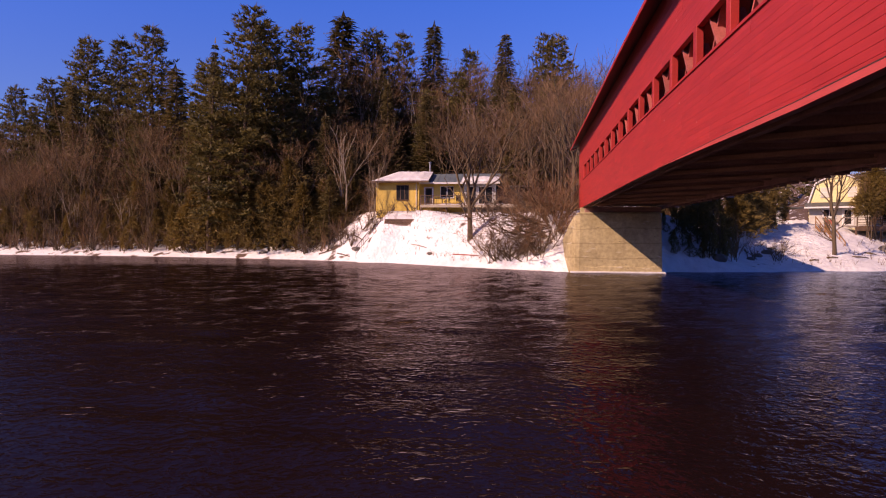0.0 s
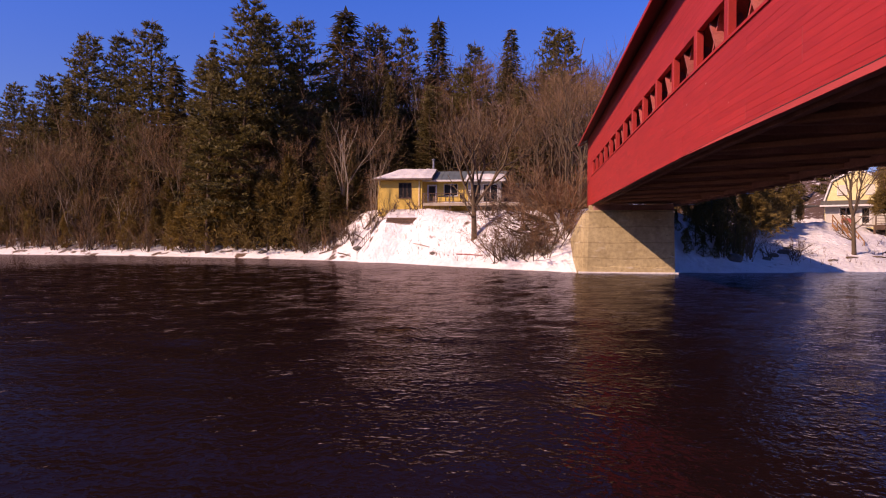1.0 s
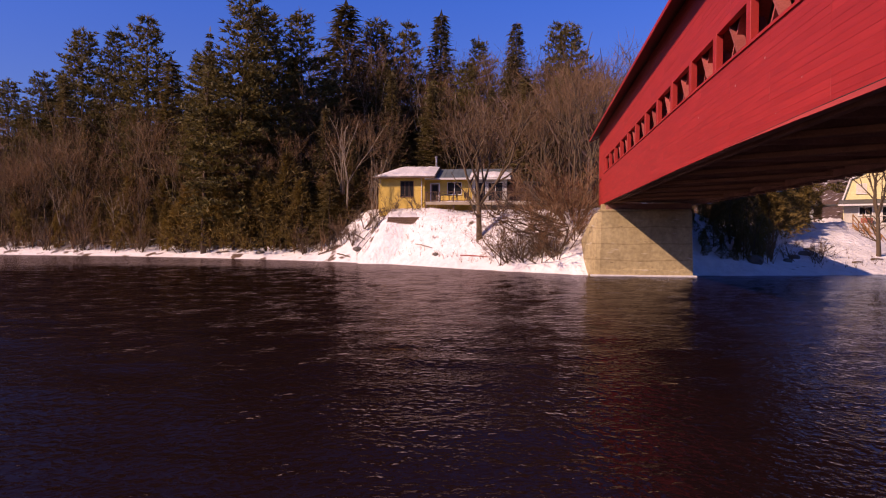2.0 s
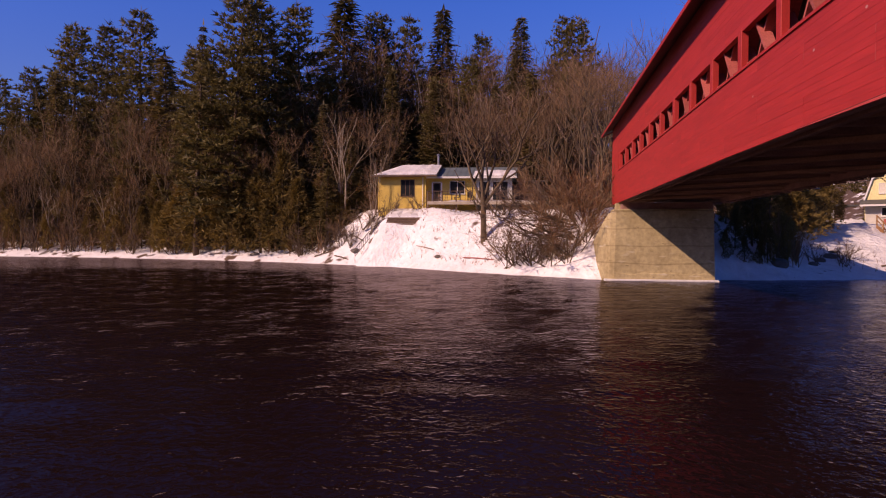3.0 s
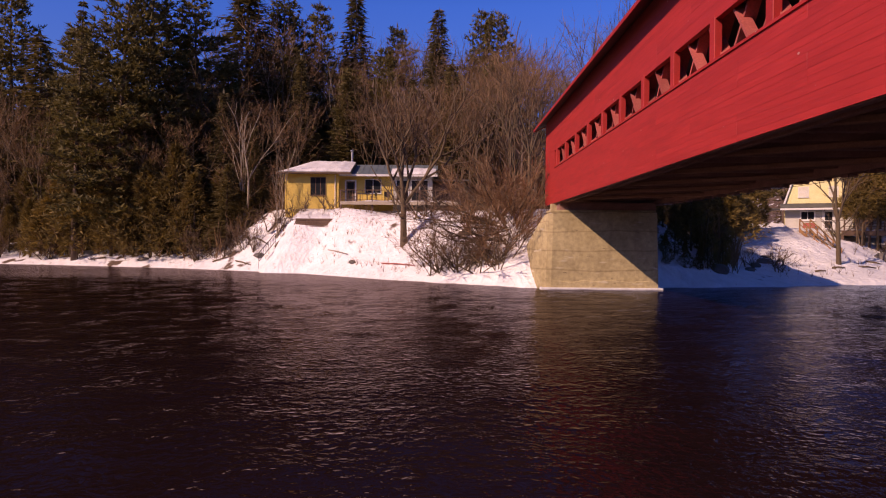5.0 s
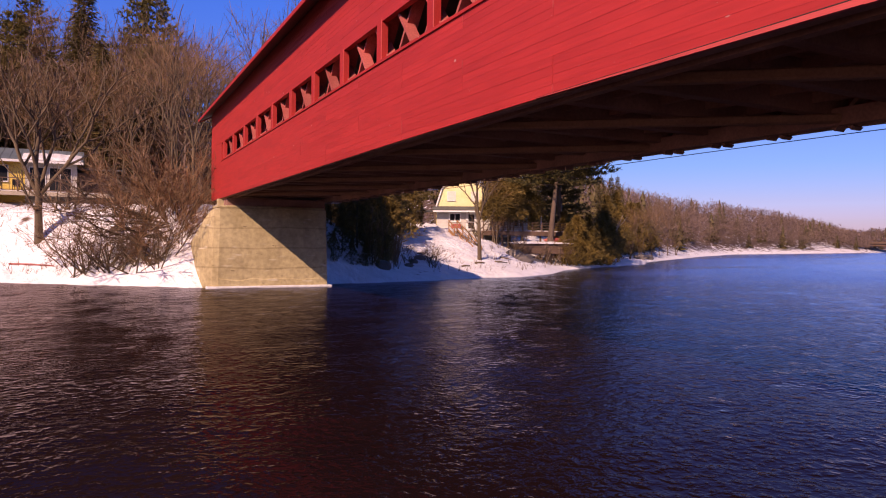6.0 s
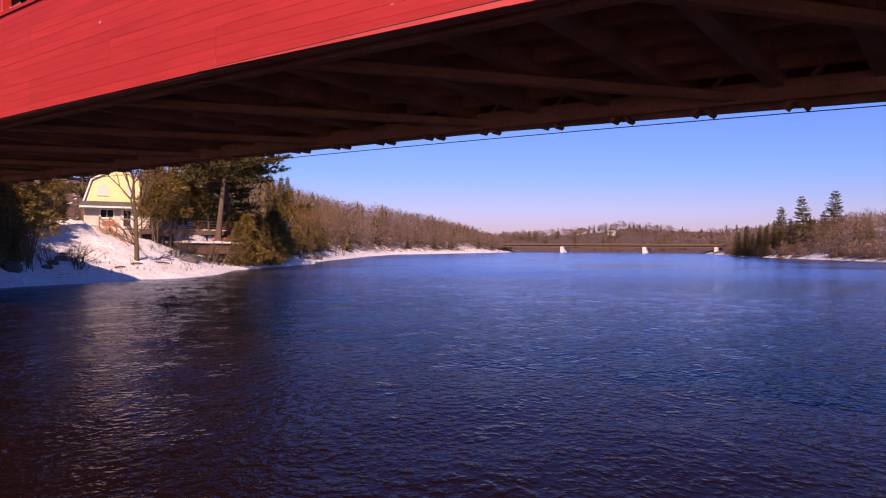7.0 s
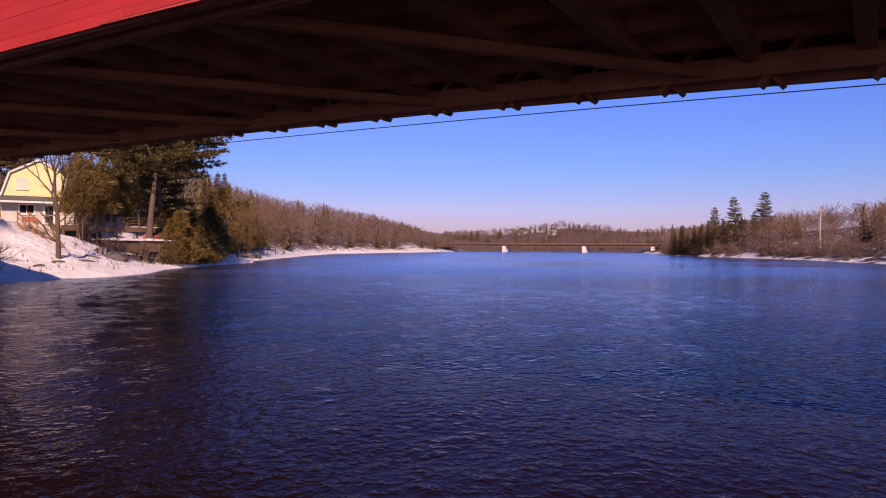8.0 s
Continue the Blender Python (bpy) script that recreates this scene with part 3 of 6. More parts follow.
        wedge.v += [(EAST - 0.2, y, z - drop), (EAST - 0.07, y, z - drop), (EAST - 0.07, y, z), (EAST - 0.2, y, z)]
    wedge.f = [(4 * i + k, 4 * i + (k + 1) % 4, 4 * i + 4 + (k + 1) % 4, 4 * i + 4 + k) for i in range(4) for k in range(4)] + [(3, 2, 1, 0), (16, 17, 18, 19)]
    part("packing_timber", wedge, UNDER, br)
    deck = Geo()
    y = SOUTH_END
    while y < NORTH_END - 0.3:
        z = camber(y)
        deck.box((WEST + 0.2, y, 5.20 + z), (EAST - 0.2, y + 0.24, 5.27 + z))
        y += 0.25
    tagged(part("deck_planks", deck, UNDER, br), kind="stuff")
    y = POST0 - 19 * BAY
    while y < NORTH_END:
        z = camber(y)
        part("floor_beam", Geo().box((WEST + 0.08, y - 0.12, 4.84 + z), (EAST - 0.08, y + 0.12, 5.2 + z), c=0.01), UNDER, br)
        y += 1.4
    for i in range(5):
        x = WEST + 1.0 + i * 1.1
        part("stringer", along(Geo(), x - 0.07, x + 0.07, 5.0, 5.2, SOUTH_END, NORTH_END), UNDER, br)
    for k in range(-11, 7):
        y = 19.4 + 4.75 * k
        if y - 4.3 < SOUTH_END + 1 or y > 52:
            continue
        part("brace", Geo().beam((6.0, y + 0.4, 4.76 + camber(y)), (11.6, y - 4.1, 4.76 + camber(y - 4)), 0.2, 0.16, c=0.03), BRACE, br)
    # skirt board under the southern boards, with a dark strip painting the gap's shade
    skirt, gap_line = Geo(), Geo()
    skirt_ys = [21.0, 16, 13, 10, 5, 0, -10, SOUTH_END]
    for a, b in zip(skirt_ys[1:], skirt_ys[:-1]):
        za, zb = (Z_BOTTOM + camber(q) for q in (a, b))
        da, db = (min(0.05, 0.0065 * (21.0 - q)) for q in (a, b))
        ua, ub = (0.004 + min(0.05, 0.0052 * (21.0 - q)) for q in (a, b))
        p = [(WEST - 0.034, a, za - da), (WEST + 0.03, a, za - da), (WEST - 0.034, b, zb - db - 0.004), (WEST + 0.03, b, zb - db - 0.004),
             (WEST - 0.034, a, za + ua), (WEST + 0.03, a, za + ua), (WEST - 0.034, b, zb + ub), (WEST + 0.03, b, zb + ub)]
        ta, tb = (min(0.013, 0.0016 * (21.0 - q)) for q in (a, b))
        gap_line.add([(WEST - 0.037, a, za + ua + 0.002), (WEST, a, za + ua + 0.002), (WEST - 0.037, b, zb + ub + 0.002), (WEST, b, zb + ub + 0.002),
                 (WEST - 0.037, a, za + ua + 0.004 + ta), (WEST, a, za + ua + 0.004 + ta), (WEST - 0.037, b, zb + ub + 0.004 + tb), (WEST, b, zb + ub + 0.004 + tb)],
                [(0, 2, 3, 1), (4, 5, 7, 6), (0, 1, 5, 4), (2, 6, 7, 3), (0, 4, 6, 2), (1, 3, 7, 5)])
        skirt.add(p, [(0, 2, 3, 1), (4, 5, 7, 6), (0, 1, 5, 4), (2, 6, 7, 3), (0, 4, 6, 2), (1, 3, 7, 5)])
    part("skirt_board", skirt, RED_TRIM, br)
    part("drip_batten", gap_line, GAP_SHADE, br, "dark strip drawn as the shaded gap above the skirt board")
    # roof, eaves and the closed gable
    mid = (WEST + EAST) / 2
    ridge, eave, over = 11.25, 9.36, 0.60
    for s, x in ((-1, WEST - over), (1, EAST + over)):
        g = Geo()
        n = 16
        for i in range(n + 1):
            y = SOUTH_END - 1 + (NORTH_END + 2.2 - SOUTH_END) * i / n
            z = camber(y)
            g.v += [(x, y, eave + z), (mid, y, ridge + z), (mid, y, ridge + z + 0.09), (x, y, eave + z + 0.09)]
        for i in range(n):
            for k in range(4):
                g.f.append((4 * i + k, 4 * i + (k + 1) % 4, 4 * i + 4 + (k + 1) % 4, 4 * i + 4 + k))
        g.f += [(3, 2, 1, 0), tuple(4 * n + k for k in range(4))]
        part("roof_panel", g, ROOFING, br, "dark roof with red painted eaves")
        part("fascia", along(Geo(), *sorted((x - 0.03 * -s, x - s * 0.0)), eave - 0.02, eave + 0.11, SOUTH_END - 1, NORTH_END + 1.2), RED, br)
        barge = Geo().beam((x, NORTH_END + 1.22, eave + 0.16), (mid, NORTH_END + 1.22, ridge + 0.16), 0.04, 0.2)
        part("bargeboard", barge, RED, br)
    z = camber(NORTH_END)
    gable = Geo()
    for y in (NORTH_END - 0.06, NORTH_END):
        gable.add([(WEST, y, 8.2 + z), (EAST, y, 8.2 + z), (EAST, y, 9.3 + z), (mid, y, ridge - 0.05 + z), (WEST, y, 9.3 + z)], [])
    gable.f = [(0, 1, 2, 3, 4), (9, 8, 7, 6, 5), (0, 5, 6, 1), (1, 6, 7, 2), (2, 7, 8, 3), (3, 8, 9, 4), (4, 9, 5, 0)]
    part("gable", gable, RED, br)
    for x0, x1 in ((WEST - 0.02, WEST + 0.5), (EAST - 0.5, EAST + 0.02)):
        part("corner_post", Geo().box((x0, NORTH_END - 0.05, Z_BOTTOM + z), (x1, NORTH_END + 0.02, 8.3 + z), c=0.01), RED, br)
    return br


def build_abutment():
    ab = thing("bridge_abutment", (8, 52, 0), "tan board-marked concrete bridge abutment standing in the river edge", "abutment")
    # plan of the block, from the east corner round the front to the western wing
    plan = [(10.9, 49.32), (5.3, 49.36), (5.02, 49.45), (4.85, 49.66), (4.62, 50.35), (4.42, 51.3), (4.25, 52.6), (4.6, 55.5), (10.9, 55.5)]
    tops = [4.17, 4.17, 4.12, 4.0, 3.55, 2.95, 2.3, 4.0, 4.4]
    g = Geo()
    rings = 7
    for r in range(rings + 1):
        f = r / rings
        for (x, y), t in zip(plan, tops):
            z = -1.2 + (t + 1.2) * f
            bat = 0.10 * (1 - f)
            bulge = 0.06 * math.sin(math.pi * min(1, max(0, (z + 0.6) / 4))) if 4.0 < x < 4.7 else 0.0
            g.v.append((x + (bat if x > 8 else -bat * 1.6 - bulge), y - bat + 0.012 * noise.noise((x, y, z)), z))
    n = len(plan)
    for r in range(rings):
        for k in range(n):
            g.f.append((r * n + k, r * n + (k + 1) % n, (r + 1) * n + (k + 1) % n, (r + 1) * n + k))
    g.f.append(tuple(rings * n + k for k in range(n)))
    part("body", g, CONCRETE, ab)
    part("ledge", Geo().box((5.15, 49.42, 4.165), (10.85, 51.0, 4.30), c=0.03), CONCRETE, ab)
    part("bearing_timber", Geo().box((5.7, 49.9, 4.30), (11.0, 50.3, 4.72), c=0.02), UNDER, ab)
    part("bearing_timber", Geo().box((5.7, 50.5, 4.30), (11.0, 50.9, 4.72), c=0.02), UNDER, ab)
    part("back_wall", Geo().box((5.4, 51.0, 4.2), (11.0, 51.3, 4.72), c=0.02), CONCRETE, ab)
    foot = Geo()
    m = 40
    for i in range(m + 1):
        x = 5.2 + 5.75 * i / m
        top = 0.42 + 0.16 * noise.noise((x * 0.9, 2, 0)) + 0.07 * noise.noise((x * 4, 5, 0))
        y = 49.22 - 0.03 * noise.noise((x * 2, 0, 1))
        foot.v += [(x, y - 0.03, -0.6), (x, y, top), (x, y + 0.09, top + 0.07), (x, 49.5, top + 0.08), (x, 49.5, -0.6)]
    for i in range(m):
        for k in range(4):
            foot.f.append((5 * i + k, 5 * i + 5 + k, 5 * i + 6 + k, 5 * i + 1 + k))
    part("footing", foot, CONCRETE, ab, "rough crumbled concrete foot at the waterline")
    part("foot_ice", Geo().box((4.6, 49.0, -0.05), (11.2, 49.6, 0.10), c=0.05), ICE, ab, "rim of ice at the waterline")
    sa = thing("bridge_abutment", (8.7, -33, 0), "concrete abutment under the far end of the bridge", "abutment")
    part("body", Geo().box((5.2, -36, -1.5), (12.0, -31.0, 4.36), c=0.05), CONCRETE, sa)
    return ab


def build_cables():
    for dz, x in ((0.0, 13.2),):
        g = Geo()
        pts = [(x, y, 4.76 + dz + 1.1 * camber(y)) for y in np.arange(54, -33.5, -3.0)]
        g.tube(pts, [0.010] * len(pts), 5)
        c = thing("cable", (x, 54, 4.7), "thin black cable strung along the side of the bridge", "cable")
        part("strand", g, CABLE, c)
        for y in (54.0, 40.0, 0.0, -20.0, -33.0):
            part("bracket", Geo().beam((EAST - 0.05, y, 4.75 + camber(y)), (x, y, 4.77 + dz + 1.1 * camber(y)), 0.03, 0.03), STEEL, c)


build_bridge()
build_abutment()
build_cables()

# ---------------------------------------------------------------- trees
def bent(p, d, length, n, wander, lift, rng):
    """A line of n steps from p along d that wanders and lifts (or droops)."""
    pts = [Vector(p)]
    d = Vector(d).normalized()
    for _ in range(n):
        d = (d + Vector((rng.uniform(-1, 1), rng.uniform(-1, 1), rng.uniform(-0.6, 0.6))) * wander + Vector((0, 0, lift))).normalized()
        pts.append(pts[-1] + d * (length / n))
    return pts, d


def ribbon(g, pts, w, rng):
    """A thin flat twig along a line of points."""
    s = (Vector(pts[-1]) - Vector(pts[0])).cross(Vector((rng.uniform(-1, 1), rng.uniform(-1, 1), rng.uniform(-1, 1))))
    s = s.normalized() * w
    n = len(g.v)
    for i, p in enumerate(pts):
        k = 1 - 0.7 * i / (len(pts) - 1)
        g.v.append(tuple(p - s * k))
        g.v.append(tuple(p + s * k))
    for i in range(len(pts) - 1):
        a = n + 2 * i
        g.f.append((a, a + 1, a + 3, a + 2))


def aside(d, angle, turn):
    """A direction that leaves d at an angle, turned round it."""
    d = Vector(d).normalized()
    a = d.cross(Vector((0.2, 0.3, 0.93)))
    if a.length < 0.1:
        a = d.cross(Vector((1, 0, 0)))
    a.normalize()
    b = d.cross(a)
    return d * math.cos(angle) + (a * math.cos(turn) + b * math.sin(turn)) * math.sin(angle)


def grow(wood, fine, p, d, length, r, depth, rng, rise, spread):
    """A limb and, past its end, the smaller limbs into which it forks."""
    pts, end = bent(p, d, length, 3, 0.11, rise, rng)
    if r > 0.03:
        wood.tube(pts, [r * (1 - 0.1 * j) for j in range(4)], 6 if r > 0.1 else 4 if r > 0.05 else 3, cap=False)
    else:
        ribbon(fine, pts, max(0.016, r * 0.8), rng)
    if depth == 0:
        return
    if depth <= 4:
        for _ in range(2 if depth > 1 else 3):
            h = rng.uniform(0.15, 0.95) * 3
            j = min(2, int(h))
            q = pts[j].lerp(pts[j + 1], h - j)
            tp, _ = bent(q, aside(pts[j + 1] - pts[j], rng.uniform(0.4, 1.0), rng.uniform(0, 6.28)), max(0.5, length * rng.uniform(0.4, 0.8)), 2, 0.15, 0.04, rng)
            ribbon(fine, tp, max(0.014, r * 0.35), rng)
    turn = rng.uniform(0, 6.28)
    kids = 3 if rng.random() < 0.3 else 2
    for k in range(kids):
        lead = k == 0
        angle = rng.uniform(0.1, 0.28) if lead else rng.uniform(0.38, 0.72)
        grow(wood, fine, pts[-1], aside(end, angle * spread, turn + k * 6.28 / kids + rng.uniform(-0.4, 0.4)), length * (rng.uniform(0.78, 0.95) if lead else rng.uniform(0.6, 0.86)),
             r * (0.8 if lead else 0.62), depth - 1, rng, rise, spread)


def bare_tree(seed, height, fork=0.3, spread=1.0, stems=1, rise=0.05, bark=None, depth=6, radius=None, tilt=(0.08, 0.3), side=5):
    """A leafless broadleaved tree with its base at the origin: a stem that forks again and again."""
    rng = random.Random(seed)
    wood, fine = Geo(), Geo()
    r0 = radius or height * 0.0082
    for s in range(stems):
        t0 = rng.uniform(0, 6.28)
        lean = rng.uniform(*tilt) if stems > 1 else 0.03
        d = Vector((math.sin(lean) * math.cos(t0), math.sin(lean) * math.sin(t0), math.cos(lean)))
        r = r0 * (1.0 if s == 0 else rng.uniform(0.55, 0.85))
        base = Vector((0, 0, -0.3)) + Vector((d.x, d.y, 0)) * (0.5 if 1 < stems < 6 else 0.1)
        long = height * fork * (1 if stems == 1 else rng.uniform(0.7, 1.1))
        pts, end = bent(base, d, long, 4, 0.04, 0.02, rng)
        wood.tube(pts, [r * (1.3, 1.05, 0.96, 0.9, 0.85)[j] for j in range(5)], 7)
        for _ in range(side):
            h = rng.uniform(0.45, 1.0) * 4
            j = min(3, int(h))
            grow(wood, fine, pts[j].lerp(pts[j + 1], h - j), aside(end, rng.uniform(0.7, 1.1), rng.uniform(0, 6.28)), height * rng.uniform(0.07, 0.14), r * 0.28, 2, rng, rise, spread)
        turn = rng.uniform(0, 6.28)
        kids = 4 if stems == 1 else 2
        for k in range(kids):
            grow(wood, fine, pts[-1], aside(end, rng.uniform(0.1, 0.2) * spread if k == 0 else rng.uniform(0.35, 0.62) * spread, turn + k * 6.28 / kids), height * rng.uniform(0.15, 0.2), r * (0.72 if k == 0 else 0.55),
                 depth - 1 - (stems > 1), rng, rise, spread)
    k = height / max(v[2] for v in fine.v)
    wood.v = [(x * k, y * k, z * k) for x, y, z in wood.v]
    fine.v = [(x * k, y * k, z * k) for x, y, z in fine.v]
    tree = thing("bare_tree", (0, 0, 0), "leafless grey-brown broadleaved tree on the river bank", "tree", "bare trees on the bank")
    part("trunk", wood, bark or BARK, tree, smooth=True)
    part("crown", fine, TWIG, tree)
    return tree


def tuft(g, p, d, size, rng, n=7, broad=1.0):
    """A brush of needles: thin blades round a direction."""
    for _ in range(n):
        k = aside(d, rng.uniform(0.15, 1.25), rng.uniform(0, 6.28)) * size * rng.uniform(0.7, 1.2)
        s = k.cross(Vector((rng.uniform(-1, 1), rng.uniform(-1, 1), rng.uniform(-1, 1)))).normalized() * size * rng.uniform(0.07, 0.13) * broad
        g.add([p - s, p + s, p + k * 1.1], [(0, 1, 2)])


def pine_tree(seed, height, bare=0.35, reach=0.2, lean=0.0, whorls=24, girth=1.0, open_low=0.5, boughs=6, flat=0.3):
    """A white pine: tiers of long flat boughs, each a fan of branchlets with brushes of needles."""
    rng = random.Random(seed)
    wood, leaf = Geo(), Geo()
    d = Vector((math.sin(lean), 0.2 * math.sin(lean), math.cos(lean)))
    n = 10
    tp, _ = bent((0, 0, -0.3), d, height + 0.3, n, 0.025, 0.02, rng)
    r0 = height * 0.0125 * girth
    rad = [r0 * (1 - 0.94 * (i / n) ** 0.9) for i in range(n + 1)]
    wood.tube(tp, rad, 8)
    blade = 0.40 * (0.6 + height / 60)
    for w in range(whorls):
        f = bare + (0.985 - bare) * ((w + rng.uniform(0, 0.6)) / whorls)
        i = min(n - 1, int(f * n))
        p = tp[i].lerp(tp[i + 1], f * n - i)
        g = (f - bare) / (1 - bare)
        size = height * reach * (1.0 - 0.80 * g ** 2.0) * (0.7 + 0.3 * min(1, g * 5))
        t0 = rng.uniform(0, 6.28)
        for b in range(boughs):
            if rng.random() < 0.3 * (1 - g) * open_low:
                continue
            t = t0 + b * 6.28 / boughs + rng.uniform(-0.35, 0.35)
            ln = size * rng.uniform(0.55, 1.2)
            bp, be = bent(p, Vector((math.cos(t), math.sin(t), rng.uniform(-0.12, 0.15) + 0.55 * g ** 2)), ln, 4, 0.06, 0.035, rng)
            wood.tube(bp, [max(0.012, rad[i] * 0.24) * (1 - 0.8 * j / 4) for j in range(5)], 3, cap=False)
            tang = Vector((-math.sin(t), math.cos(t), 0))
            m = max(5, int(ln * 4.2))
            for k in range(m):
                h = 0.16 + 0.84 * (k + rng.random()) / m
                j = min(3, int(h * 4))
                q = bp[j].lerp(bp[j + 1], h * 4 - j)
                s = 1 if k % 2 else -1
                out = (be * rng.uniform(0.6, 1.0) + tang * s * rng.uniform(0.5, 1.0) + Vector((0, 0, rng.uniform(-0.1, 0.25)))).normalized()
                bl = ln * rng.uniform(0.22, 0.4) * (1.15 - 0.7 * h) + 0.22
                for e in range(max(2, int(bl * 4.0))):
                    c = q + out * bl * (0.15 + 0.85 * rng.random()) + Vector((rng.uniform(-0.09, 0.09), rng.uniform(-0.09, 0.09), rng.uniform(-0.05, flat * 0.5)))
                    tuft(leaf, c, out + Vector((0, 0, 0.35)), blade * rng.uniform(0.8, 1.35), rng, 4, 1.7)
    tuft(leaf, tp[-1], Vector((0, 0, 1)), 0.8, rng, 9)
    tree = thing("pine_tree", (0, 0, 0), "tall dark green white pine with layered boughs", "tree", "pines of the wood")
    part("trunk", wood, BARK_PINE, tree, smooth=True)
    part("crown", leaf, PINE, tree)
    return tree


def spruce_tree(seed, height, reach=0.17, bare=0.06, needles=None, name="spruce_tree", label="dark green spruce with a pointed top", dense=1.0, group="spruces of the wood"):
    """A spruce: a cone of drooping boughs with flat sprays."""
    rng = random.Random(seed)
    wood, leaf = Geo(), Geo()
    n = 8
    tp, _ = bent((0, 0, -0.3), (0, 0, 1), height + 0.3, n, 0.012, 0.02, rng)
    rad = [height * 0.011 * (1 - 0.96 * i / n) for i in range(n + 1)]
    wood.tube(tp, rad, 7)
    count = int(height * 4.2 * dense)
    for w in range(count):
        f = bare + (0.985 - bare) * (w + rng.random()) / count
        i = min(n - 1, int(f * n))
        p = tp[i].lerp(tp[i + 1], f * n - i)
        size = height * reach * (1 - ((f - bare) / (1 - bare)) ** 0.95) * rng.uniform(0.7, 1.15) + 0.18
        t0 = rng.uniform(0, 6.28)
        for b in range(7):
            t = t0 + b * 0.9 + rng.uniform(-0.3, 0.3)
            ln = size * rng.uniform(0.5, 1.15)
            out = Vector((math.cos(t), math.sin(t), 0))
            tang = Vector((-out.y, out.x, 0))
            tip = p + out * ln + Vector((0, 0, -0.22 * ln + 0.1))
            m = max(3, int(ln * 3.2))
            for k in range(m):
                h = 0.2 + 0.8 * (k + rng.random()) / m
                q = p.lerp(tip, h) + Vector((0, 0, -0.12 * ln * math.sin(3.14 * h)))
                for s in (-1, 1):
                    e = q + out * rng.uniform(0.15, 0.4) + tang * s * (0.12 + 0.3 * ln * (1 - 0.75 * h)) * rng.uniform(0.6, 1.2) + Vector((0, 0, -rng.uniform(0.05, 0.28)))
                    wd = (out * rng.uniform(0.05, 0.1) + Vector((0, 0, rng.uniform(-0.09, 0.09))))
                    leaf.add([q - wd, q + wd, e], [(0, 1, 2)])
    leaf.add([tp[-1] + Vector((0.12, 0, -0.3)), tp[-1] + Vector((-0.1, 0.08, -0.3)), tp[-1] + Vector((0, 0, 0.5))], [(0, 1, 2)])
    tree = thing(name, (0, 0, 0), label, "tree", group)
    part("trunk", wood, BARK_PINE, tree, smooth=True)
    part("crown", leaf, needles or SPRUCE, tree)
    return tree


def cedar_tree(seed, height, radius, sprays=1500, lift=0.0):
    """A cedar: an uneven column of small upright sprays."""
    rng = random.Random(seed)
    wood, leaf = Geo(), Geo()
    wood.tube([(0, 0, -0.3), (0.05, 0, height * 0.5), (0, 0.05, height * 0.93)], [0.14, 0.08, 0.02], 6)
    lobes = [(rng.uniform(0, 6.28), rng.uniform(0.05, 0.95), rng.choice((0.45, 0.6, 0.8, 1.3, 1.55))) for _ in range(18)]
    for _ in range(sprays):
        f = rng.random() ** 0.85
        t = rng.uniform(0, 6.28)
        env = radius * (1 - f ** 1.6) * (0.55 + 0.45 * min(1, f * 6)) + 0.1
        for lt, lf, ls in lobes:
            k = math.exp(-((math.cos(t - lt) - 1) ** 2) * 3 - ((f - lf) * 7) ** 2)
            env *= 1 + (ls - 1) * k
        r = env * rng.uniform(0.45, 1.0) ** 0.6
        p = Vector((r * math.cos(t), r * math.sin(t), 0.25 + (lift + (1 - lift) * f) * height))
        out = Vector((math.cos(t), math.sin(t), rng.uniform(-0.3, 1.1)))
        tuft(leaf, p, out, rng.uniform(0.2, 0.5) * (0.6 + height / 14), rng, 4)
    tree = thing("cedar_tree", (0, 0, 0), "yellowish green bushy cedar at the water's edge", "tree", "cedars on the bank")
    part("trunk", wood, BARK, tree, smooth=True)
    part("crown", leaf, CEDAR, tree)
    return tree


